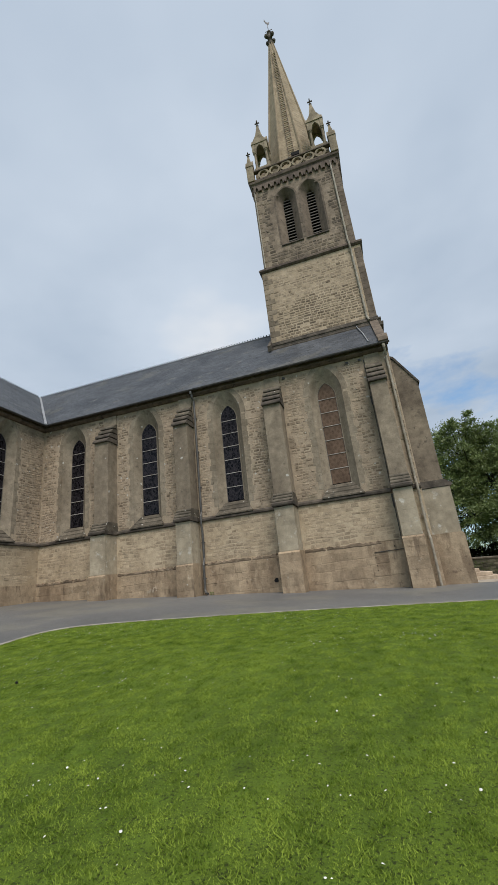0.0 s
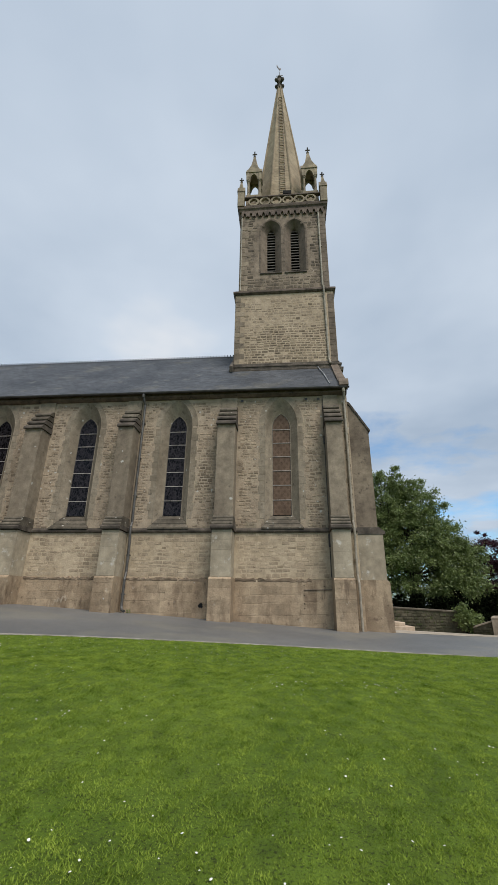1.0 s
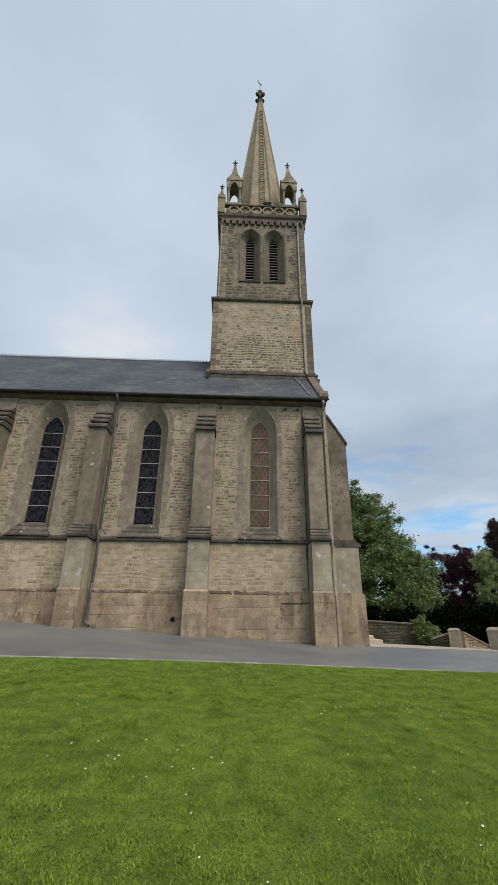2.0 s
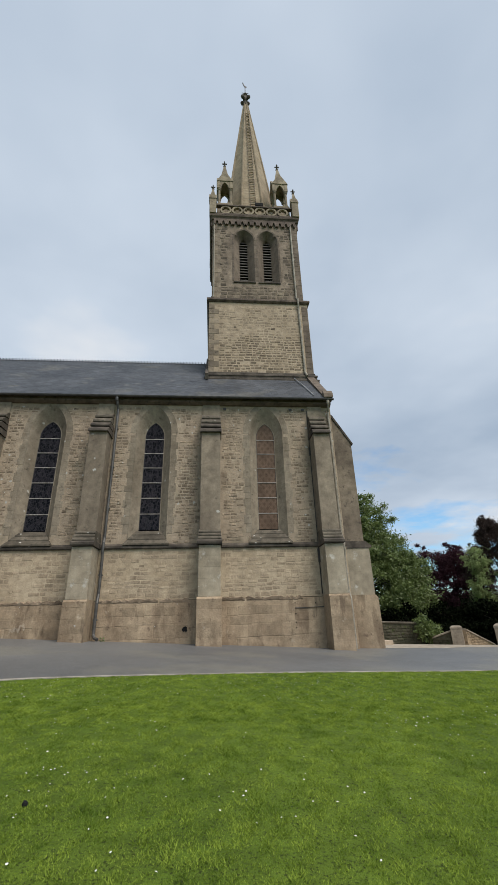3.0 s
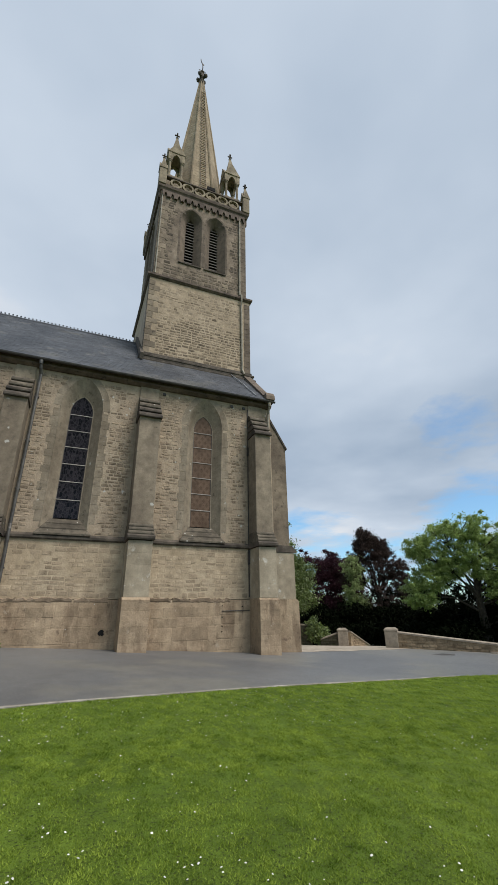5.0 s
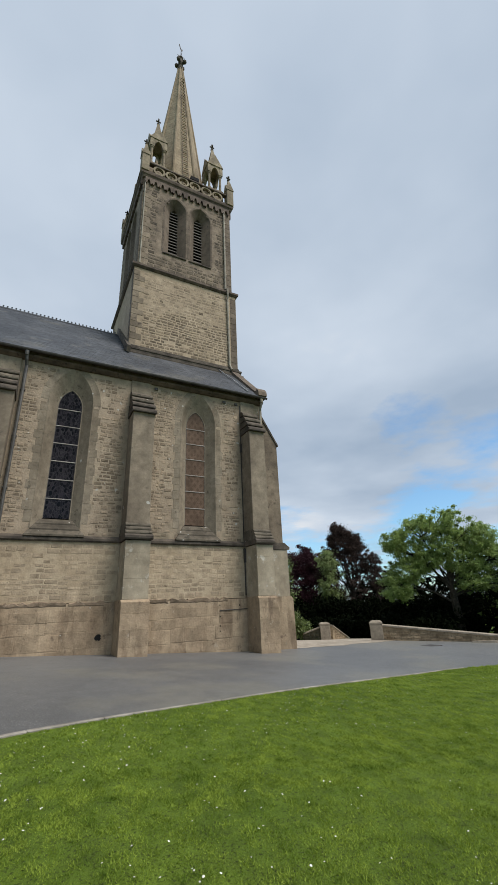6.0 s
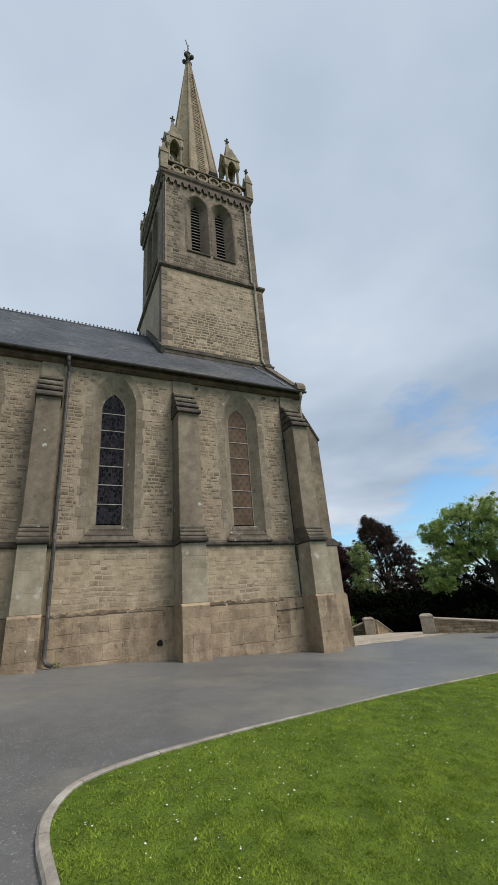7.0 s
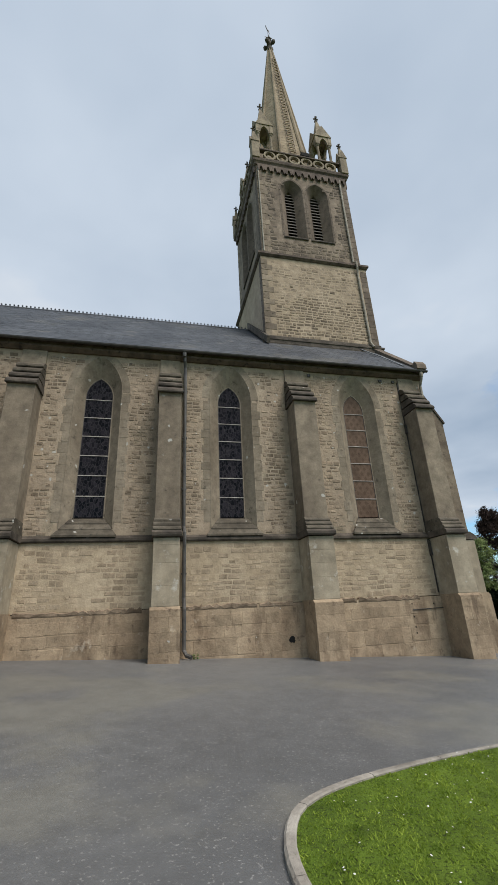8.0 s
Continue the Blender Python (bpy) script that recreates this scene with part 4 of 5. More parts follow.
prism(bm, [(T_RX - 5.6, -0.3), (T_RX + 5.5, -0.3), (T_RX + 5.5, 10.6), (T_RX, 15.8), (T_RX - 5.6, 10.6)], 9.2, 9.9, "y")
box(bm, T_RX - 5.6, T_RX - 4.9, 9.2, 27.5, -0.3, 10.6)
box(bm, -18.2, -18.1, 9.3, 17.4, 0.5, 11)
part("transept_end", bm, M_MORTAR, church)


# downpipes
def downpipe(path, mat, r=0.05, hopper=True, brackets=()):
    b = bmesh.new()
    tube(b, path, r, 8)
    pipe = part("downpipe", b, mat, church, "round rainwater pipe on the church wall")
    for z, x, y in brackets:
        b = bmesh.new()
        box(b, x - 0.075, x + 0.075, y - 0.02, y + 0.09, z - 0.025, z + 0.025, bevel=0.006)
        part("bracket", b, mat, pipe)
    if hopper:
        x, y, z = path[0]
        b = bmesh.new()
        loft(b, [ring(x, y, z - 0.2, 0.055), ring(x, y, z - 0.12, 0.072), ring(x, y, z + 0.0, 0.075)])
        part("hopper", b, mat, pipe)


DPX = -7.56
downpipe([(DPX - 0.05, 17.06, 10.72), (DPX - 0.03, 17.14, 10.4), (DPX, 17.27, 10.2), (DPX, 17.27, 4.75), (DPX + 0.02, 17.13, 4.55), (DPX + 0.02, 17.13, 4.2), (DPX + 0.02, 17.2, 3.9), (DPX + 0.02, 17.2, 2.75), (DPX + 0.03, 17.08, 2.45),
          (DPX + 0.03, 17.08, 1.45), (DPX + 0.09, 17.0, 1.33), (DPX + 0.22, 16.9, 1.28)], M_PIPE, 0.055, brackets=[(9.3, DPX, 17.27), (7.6, DPX, 17.27), (5.9, DPX, 17.27), (3.4, DPX + 0.02, 17.2), (1.9, DPX + 0.03, 17.08)])
downpipe([(1.56, 17.06, 10.7), (1.57, 17.1, 10.45), (1.58, 17.28, 10.2), (1.58, 17.3, 4.8), (1.58, 17.12, 4.5), (1.58, 17.12, 4.2), (1.58, 17.2, 3.9), (1.58, 17.18, 2.7), (1.6, 17.08, 2.4), (1.6, 17.08, 0.72)], M_PIPE_PALE, 0.05,
         brackets=[(8.6, 1.58, 17.3), (6.6, 1.58, 17.3), (3.3, 1.58, 17.19)])
# thin slotted joint between the wall and the end buttress
bm = bmesh.new()
box(bm, 0.612, 0.632, Y_UP - 0.04, Y_UP, 4.6, 10.3)
box(bm, 0.58, 0.64, Y_UP - 0.09, Y_UP, 8.15, 8.5)
box(bm, 0.592, 0.618, Y_MID - 0.04, Y_MID, 2.6, 4.3)
box(bm, 0.565, 0.66, Y_MID - 0.09, Y_MID, 3.75, 4.25)
part("cable_duct", bm, M_IRON, church, "thin dark duct in the corner beside the buttress")
# putlog holes under the eaves: dark blocks stand for the shade in each notch
for x in (-3.02, -0.1, 0.45):
    bm = bmesh.new()
    box(bm, x - 0.06, x + 0.06, Y_UP - 0.05, Y_UP + 0.01, 10.28, 10.38)
    part("eaves_bracket", bm, M_IRON, church)

# vent hole, rod and old fixing holes in the plinth
def dark_hole(x, y, z, r):
    """A ragged disc on the wall's face, its black standing for the shade inside a hole."""
    b, rg = bmesh.new(), random.Random(int(x * 50 + z * 90))
    f = [rg.uniform(0.65, 1.3) for _ in range(12)]
    loft(b, [[(x + r * k * f[i] * math.cos(i * math.pi / 6), yy, z + r * k * f[(i + 5) % 12] * math.sin(i * math.pi / 6)) for i in range(12)] for k, yy in ((1.0, y + 0.004), (0.95, y - 0.006))])
    return part("wall_hole", b, M_BLACK, church, "black disc for a shaded hole in the plinth")


dark_hole(-4.45, Y_LOW - 0.0, 1.52, 0.09)
for z in (1.93, 1.64, 1.47, 2.3):
    dark_hole(-0.46, Y_LOW, z, 0.022)
for x, z in ((0.3, 2.28), (-3.55 + 0.1, 2.3)):
    dark_hole(x, Y_LOW, z, 0.025)
bm = bmesh.new()
tube(bm, [(-0.47, Y_LOW - 0.015, 2.13), (0.62, Y_LOW - 0.015, 2.15)], 0.014, 6)
part("conduit", bm, M_IRON, church, "thin dark rod fixed along the plinth")


# ---- tower ----
TX, TY = -0.99, 22.6
H1, H2 = 2.82, 2.67                  # half widths of the lower stage and the belfry
Z_T0, Z_T1, Z_T2, Z_T3 = 13.0, 18.6, 25.3, 25.62
TOWER = Matrix.Translation((TX, TY, 0))
FACES = [TOWER @ Matrix.Rotation(radians(90 * k), 4, "Z") for k in range(4)]   # south, west, north, east in the local -y sense

bm = bmesh.new()
box(bm, -H1, H1, -H1, H1, Z_T0 - 4, Z_T1)
tower_low = part("tower_stage", bm, M_TOWER_MORTAR, church, "pale rubble lower stage of the tower", TOWER)
bm = bmesh.new()
for k in range(4):
    b0 = len(bm.verts)
    pierced(bm, -H2, H2 - 0.7, Z_T1, Z_T2, -H2, -H2 + 0.7, [(-0.74, 0.63, 20.2, 23.58, 24.43), (0.74, 0.63, 20.2, 23.58, 24.43)])
    bm.verts.ensure_lookup_table()
    bmesh.ops.rotate(bm, verts=bm.verts[b0:], cent=(0, 0, 0), matrix=Matrix.Rotation(radians(90 * k), 3, "Z"))
box(bm, -H2 + 0.05, H2 - 0.05, -H2 + 0.05, H2 - 0.05, Z_T2 - 0.1, Z_T2)
belfry = part("belfry", bm, M_BELFRY_MORTAR, church, "belfry stage of the tower with paired louvred lancets", TOWER, 0.0005)
# black block added inside the belfry, coloured as its unlit hollow
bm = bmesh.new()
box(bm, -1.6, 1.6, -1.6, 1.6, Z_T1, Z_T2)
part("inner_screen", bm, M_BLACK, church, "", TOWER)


def band_round(name, half, profile, mat, label=""):
    """A moulding mitred round the tower: profile of (out, z)."""
    b = bmesh.new()
    loft(b, [[(s * (half + o), t * (half + o), z) for s, t in ((-1, -1), (1, -1), (1, 1), (-1, 1))] for o, z in profile], cap=False)
    return part(name, b, mat, church, label, TOWER)


band_round("tower_base_moulding", H1, [(-0.02, 13.1), (0.2, 13.12), (0.22, 13.3), (0.12, 13.38), (0.12, 13.5), (0.15, 13.52), (0.15, 13.6), (0.05, 13.68), (0.05, 13.76), (-0.02, 13.84)], M_WEATHER, "dark stepped base moulding of the tower")
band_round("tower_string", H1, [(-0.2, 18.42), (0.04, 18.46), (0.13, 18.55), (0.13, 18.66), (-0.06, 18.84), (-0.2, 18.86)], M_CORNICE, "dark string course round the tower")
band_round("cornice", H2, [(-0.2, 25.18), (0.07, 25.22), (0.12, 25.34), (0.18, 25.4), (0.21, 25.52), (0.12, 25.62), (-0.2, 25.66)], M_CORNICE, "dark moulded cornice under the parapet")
bm = bmesh.new()
prism(bm, [(19.3, 13.05), (22.6, 16.2), (22.6, 16.55), (19.2, 13.35)], TX - H1 - 0.14, TX - H1 + 0.02, "x")
part("side_flashing", bm, M_WEATHER, church, "dark stepped flashing beside the tower")
bm = bmesh.new()
tube(bm, [(0.72, 19.74, 13.5), (0.74, 19.5, 13.26), (0.9, 18.4, 12.2), (1.0, 17.25, 11.05)], 0.025, 6)
part("conductor", bm, M_LEAD, church, "thin cable running down the roof")


def louvred_lancet(m, outer):
    b = bmesh.new()
    ho, hi = 0.63, 0.25
    outer, inner = lancet(0, ho, 20.2, 23.58, 24.43, 9), lancet(0, hi, 20.62, 23.5, 24.05, 9)
    ring_between(b, outer, -0.012, inner, 0.42)
    ring_between(b, inner, 0.42, inner, 0.6)
    ring_between(b, lancet(0, ho + 0.05, 20.2, 23.58, 24.5, 9), 0.004, outer, -0.012)
    bottom = [(-ho, -0.02, 20.18), (ho, -0.02, 20.18), (hi, 0.42, 20.62), (-hi, 0.42, 20.62)]
    b.faces.new([b.verts.new(p) for p in bottom])
    win = part("belfry_window", b, M_ASHLAR_DARK, church, "louvred belfry lancet in a splayed stone recess", m, 0.0005)
    for k in range(15):
        z = 20.66 + k * 0.22
        w = hi if z < 23.5 else hi * max(0.2, 1 - ((z - 23.5) / 0.6) ** 1.5)
        b = bmesh.new()
        prism(b, [(0.40, z), (0.405, z + 0.062), (0.58, z + 0.17), (0.58, z + 0.12)], -w, w, "x")
        part("louvre_slat", b, M_LOUVRE, win)
    b = bmesh.new()
    prism(b, [(-0.05, 20.08), (-0.07, 20.12), (-0.05, 20.17), (0.02, 20.22), (0.02, 20.08)], -ho - 0.03, ho + 0.03, "x")
    part("sill", b, M_WEATHER, win)
    # voussoirs
    a_in, a_out = lancet(0, ho + 0.01, 23.55, 23.55, 24.45, 9)[1:-1], lancet(0, ho + 0.1, 23.55, 23.55, 24.58, 9)[1:-1]
    for k in range(0, 18, 3):
        b = bmesh.new()
        pts = [a_in[i] for i in range(k, k + 4)] + [a_out[i] for i in range(k + 3, k - 1, -1)]
        cx, cz = sum(p[0] for p in pts) / 8, sum(p[1] for p in pts) / 8
        prism(b, [(cx + (x - cx) * 0.97, cz + (z - cz) * 0.97) for x, z in pts], -0.016, 0.0)
        part("arch_stone", b, M_ASHLAR_DARK, win)
    # dressed jamb stones beside the recess
    for side in (-1, 1):
        z, k = 20.26, 0
        while z < 23.4:
            h = min(0.36, 23.53 - z)
            x0, x1 = sorted((side * (ho + 0.012), side * (ho + ((0.19, 0.30)[k % 2] if side == outer else 0.105))))
            b = bmesh.new()
            box(b, x0, x1, -0.014, 0.0, z + 0.005, z + h - 0.005, bevel=0.004)
            part("jamb_stone", b, M_ASHLAR_DARK, win)
            z, k = z + h, k + 1
    return win


for f in FACES:
    for u in (-0.74, 0.74):
        louvred_lancet(f @ Matrix.Translation((u, -H2, 0)), -1 if u < 0 else 1)

# corbel table: small pointed arches hanging under the cornice
bm = bmesh.new()
w = 0.4
pts = [(-w / 2, 25.22), (-w / 2, 24.86), (-w / 2 + 0.03, 24.76), (-w / 2 + 0.09, 24.74), (-w / 2 + 0.12, 24.84), (-0.06, 24.98), (0, 25.08), (0.06, 24.98), (w / 2 - 0.12, 24.84), (w / 2 - 0.09, 24.74), (w / 2 - 0.03, 24.76), (w / 2, 24.86), (w / 2, 25.22)]
prism(bm, pts, -0.12, 0.0)
corbel = finish(bm, "corbel_arch")
for f in FACES:
    for k in range(13):
        part("corbel_arch", corbel, M_CORNICE, church, m=f @ Matrix.Translation(((k - 6) * 0.4, -H2, 0)))

# parapet: pierced rings between rails
def ring_stone(bm, r0, r1, y0, y1, n=12):
    o = [[(r0 * math.cos(a), y, r0 * math.sin(a)) for a in np.arange(n) * 2 * math.pi / n] for y in (y0, y1)]
    q = [[(r1 * math.cos(a), y, r1 * math.sin(a)) for a in np.arange(n) * 2 * math.pi / n] for y in (y0, y1)]
    loft(bm, [o[0], q[0], q[1], o[1], o[0]], cap=False)


bm = bmesh.new()
ring_stone(bm, 0.36, 0.25, -0.09, 0.09)
for a in range(4):
    c, s = math.cos(a * math.pi / 2 + math.pi / 4), math.sin(a * math.pi / 2 + math.pi / 4)
    prism(bm, [(0.27 * c - 0.04 * s, 0.27 * s + 0.04 * c), (0.27 * c + 0.04 * s, 0.27 * s - 0.04 * c), (0.15 * c, 0.15 * s)], -0.06, 0.06)
quatre = finish(bm, "parapet_ring")
H3 = H2 + 0.02
for f in FACES:
    bm = bmesh.new()
    box(bm, -H3, H3, -H3 - 0.11, -H3 + 0.11, 25.62, 25.72)
    box(bm, -H3, H3, -H3 - 0.13, -H3 + 0.13, 26.38, 26.5, bevel=0.02)
    rail = part("parapet", bm, M_CORNICE, church, "pierced stone parapet with rings", f)
    for k in range(6):
        part("parapet_ring", quatre, M_PINNACLE, rail, m=Matrix.Translation(((k - 2.5) * 0.735, -H3, 26.05)))
bm = bmesh.new()
box(bm, -H2, H2, -H2, H2, 25.5, 25.66)
part("tower_deck", bm, M_LEAD, church, "", TOWER)


def cross_finial(bm, z, s):
    box(bm, -0.045 * s, 0.045 * s, -0.045 * s, 0.045 * s, z, z + 0.55 * s)
    box(bm, -0.2 * s, 0.2 * s, -0.04 * s, 0.04 * s, z + 0.25 * s, z + 0.35 * s, bevel=0.02 * s)
    box(bm, -0.04 * s, 0.04 * s, -0.2 * s, 0.2 * s, z + 0.25 * s, z + 0.35 * s, bevel=0.02 * s)
    loft(bm, [ring(0, 0, z - 0.02, 0.1 * s, 6), ring(0, 0, z + 0.06 * s, 0.13 * s, 6), ring(0, 0, z + 0.12 * s, 0.06 * s, 6)])


def corner_pinnacle(m):
    b = bmesh.new()
    box(b, -0.22, 0.22, -0.22, 0.22, 25.62, 26.95, bevel=0.02)
    pin = part("corner_pinnacle", b, M_PINNACLE, church, "small gabled corner pinnacle with a cross", m)
    b = bmesh.new()
    for k in range(2):
        prism(b, [(-0.25, 26.9 + k * 0.004), (0.25, 26.9 + k * 0.004), (0.0, 27.55)], -0.25 - k * 0.003, 0.25 + k * 0.003, "y" if k else "x")
    loft(b, [[(s * 0.2, t * 0.2, 27.0) for s, t in ((-1, -1), (1, -1), (1, 1), (-1, 1))], [(s * 0.03, t * 0.03, 28.1) for s, t in ((-1, -1), (1, -1), (1, 1), (-1, 1))]])
    part("spirelet", b, M_PINNACLE, pin)
    b = bmesh.new()
    cross_finial(b, 28.02, 0.75)
    part("cross", b, M_WEATHER, pin)


for k in range(4):
    corner_pinnacle(TOWER @ Matrix.Rotation(radians(90 * k), 4, "Z") @ Matrix.Translation((-H3 + 0.02, -H3 + 0.02, 0)))


def aedicule(m):
    """An open arched canopy on four columns with gables and a spirelet, at each foot of the spire."""
    b = bmesh.new()
    box(b, -0.62, 0.62, -0.62, 0.62, 25.6, 26.9, bevel=0.02)
    can = part("canopy_pinnacle", b, M_PINNACLE, church, "open arched stone canopy with a spirelet", m)
    for s in (-1, 1):
        for t in (-1, 1):
            b = bmesh.new()
            loft(b, [ring(s * 0.45, t * 0.45, z, r, 8) for z, r in ((26.88, 0.14), (27.0, 0.14), (27.05, 0.10), (28.1, 0.095), (28.16, 0.15), (28.26, 0.16))])
            part("column", b, M_PINNACLE, can)
    for k in range(4):
        b = bmesh.new()
        arch = lancet(0, 0.30, 28.24, 28.24, 28.75, 6)[1:-1]
        half = len(arch) // 2
        prism(b, [(-0.385, 28.24)] + arch[:half + 1] + [(0, 28.9), (-0.385, 28.9)], -0.6, -0.40)
        prism(b, [(0, 28.9)] + arch[half:] + [(0.385, 28.24), (0.385, 28.9)], -0.6, -0.40)
        prism(b, [(-0.66, 28.86 + 0.004 * k), (0.66, 28.86 + 0.004 * k), (0, 29.8)], -0.65 - 0.003 * k, -0.47)
        box(b, -0.62, -0.39, -0.62, -0.39, 28.245, 28.9)
        part("gable", b, M_PINNACLE, can, m=Matrix.Rotation(radians(90 * k), 4, "Z"))
    b = bmesh.new()
    loft(b, [[(s * r, t * r, z) for s, t in ((-1, -1), (1, -1), (1, 1), (-1, 1))] for r, z in ((0.46, 28.8), (0.44, 29.0), (0.05, 31.0))])
    part("spirelet", b, M_PINNACLE, can)
    b = bmesh.new()
    cross_finial(b, 30.9, 1.0)
    part("cross", b, M_WEATHER, can)


for k in range(4):
    aedicule(TOWER @ Matrix.Rotation(radians(90 * k), 4, "Z") @ Matrix.Translation((-1.88, -1.88, 0)) @ Matrix.Translation((0, 0, -2.0)) @ Matrix.Diagonal((0.84, 0.84, 1.085, 1)))

# spire: eight coursed faces, ribs, ladder, finial and weathercock
S_BASE, S_TOP, R0, R1 = 25.7, 42.6, 1.98, 0.17
bm = bmesh.new()
n_c = 56
rings = []
for k in range(n_c):
    for e, (o, dz) in enumerate(((0.0, 0.0), (0.0, 0.96), (-0.016, 0.965), (-0.016, 0.995))):
        q = (k + dz) / n_c
        z, r = S_BASE + (S_TOP - S_BASE) * q, R0 + (R1 - R0) * q
        rings.append(ring(0, 0, z, (r + o) / math.cos(math.pi / 8), 8, math.pi / 8))
loft(bm, rings)
spire = part("spire", bm, M_SPIRE, church, "tall octagonal stone spire", TOWER)
for k in range(8):
    a = math.pi / 8 + k * math.pi / 4
    bm = bmesh.new()
    c = 1 / math.cos(math.pi / 8)
    tube(bm, [(r * c * math.cos(a), r * c * math.sin(a), z) for r, z in ((R0, S_BASE), ((R0 + R1) / 2, (S_BASE + S_TOP) / 2), (R1, S_TOP))], [0.10, 0.085, 0.05], 6)
    part("rib", bm, M_SPIRE, spire)
bm = bmesh.new()
for side in (-1, 1):
    tube(bm, [(0.06 + side * 0.2 * (1 - 0.45 * q), -(R0 + (R1 - R0) * q) - 0.09, S_BASE + (S_TOP - S_BASE) * q) for q in (0.02, 0.5, 0.9)], 0.018, 5)
ladder = part("ladder", bm, M_CORNICE, spire, "iron ladder fixed up the spire")
for k in range(34):
    q = 0.03 + k * 0.0258
    y, z, w = -(R0 + (R1 - R0) * q) - 0.10, S_BASE + (S_TOP - S_BASE) * q, 0.22 * (1 - 0.45 * q)
    bm = bmesh.new()
    box(bm, 0.06 - w, 0.06 + w, y - 0.01, y + 0.04, z - 0.03, z + 0.03)
    part("rung", bm, M_SPIRE, ladder)
bm = bmesh.new()
loft(bm, [ring(0, 0, z, r, 8) for z, r in ((42.35, 0.2), (42.50, 0.27), (42.62, 0.27), (42.75, 0.16), (43.05, 0.15), (43.20, 0.2), (43.50, 0.21), (43.7, 0.15), (43.9, 0.15), (44.0, 0.22), (44.12, 0.2), (44.22, 0.07))])
for k in range(4):
    a = k * math.pi / 2 + math.pi / 4
    loft(bm, [ring(0.36 * math.cos(a), 0.36 * math.sin(a), z, r, 6) for z, r in ((43.15, 0.05), (43.25, 0.14), (43.40, 0.17), (43.55, 0.06))])
    tube(bm, [(0.1 * math.cos(a), 0.1 * math.sin(a), 43.25), (0.36 * math.cos(a), 0.36 * math.sin(a), 43.34)], 0.1, 6)
part("finial", bm, M_WEATHER, spire, "carved stone finial")
bm = bmesh.new()
tube(bm, [(0, 0, 44.15), (0, 0, 45.25)], [0.035, 0.02], 6)
box(bm, -0.3, 0.3, -0.015, 0.015, 44.35, 44.39)
box(bm, -0.015, 0.015, -0.3, 0.3, 44.35, 44.39)
vane = part("weather_vane", bm, M_IRON, spire, "iron weathercock")
bm = bmesh.new()
prism(bm, [(-0.36, 45.50), (-0.32, 45.75), (-0.16, 45.45), (0.06, 45.47), (0.16, 45.67), (0.28, 45.63), (0.22, 45.40), (0.1, 45.23), (-0.14, 45.21)], -0.025, 0.025)
part("cock", bm, M_IRON, vane, m=Matrix.Translation((0, 0, 45.3)) @ Matrix.Rotation(radians(40), 4, "Z") @ Matrix.Diagonal((0.8, 0.8, 0.8, 1)) @ Matrix.Translation((0, 0, -45.3)))

# floodlight on the parapet
flood = thing("floodlight", (-0.65, 19.9, 26.5), "small black floodlight on the tower parapet", "floodlight")
bm = bmesh.new()
box(bm, -0.91, -0.39, 19.78, 20.0, 26.53, 26.83, bevel=0.02)
part("housing", bm, M_BLACK, flood)
bm = bmesh.new()
box(bm, -0.70, -0.60, 19.85, 19.95, 26.49, 26.54)
part("foot", bm, M_IRON, flood)

# tower downpipes
downpipe([(TX + H2 - 0.42, TY - H2 - 0.07, 25.1), (TX + H2 - 0.42, TY - H2 - 0.07, 18.95), (TX + H2 - 0.40, TY - H1 - 0.16, 18.75), (TX + H2 - 0.40, TY - H1 - 0.16, 18.4), (TX + H2 - 0.38, TY - H1 - 0.07, 18.1),
          (TX + H2 - 0.34, TY - H1 - 0.07, 13.9), (TX + H2 - 0.28, TY - H1 - 0.2, 13.55)], M_PIPE_PALE, 0.055, False, [(z, TX + H2 - 0.39, TY - H2 - 0.07) for z in (24, 22, 20)])
downpipe([(TX - H2 + 0.1, TY - H2 - 0.06, 25.1), (TX - H2 + 0.1, TY - H2 - 0.06, 18.9)], M_PIPE_PALE, 0.035, False)

# entrance steps before the west door
steps = thing("entrance_steps", (3.2, 22.6, lv(3.2, 22.6)), "pale stone steps before the church's west door", "steps")
zb = lv(3.6, 21)
for k, (x1, g) in enumerate(((4.38, 0.0), (4.05, 0.25), (3.62, 0.5))):
    bm = bmesh.new()
    box(bm, X_END, x1, 20.6 + g, 24.6 - g, zb - 0.2 if k == 0 else zb + 0.16 * k, zb + 0.16 * (k + 1), bevel=0.015)
    part("step", bm, M_STEP, steps)


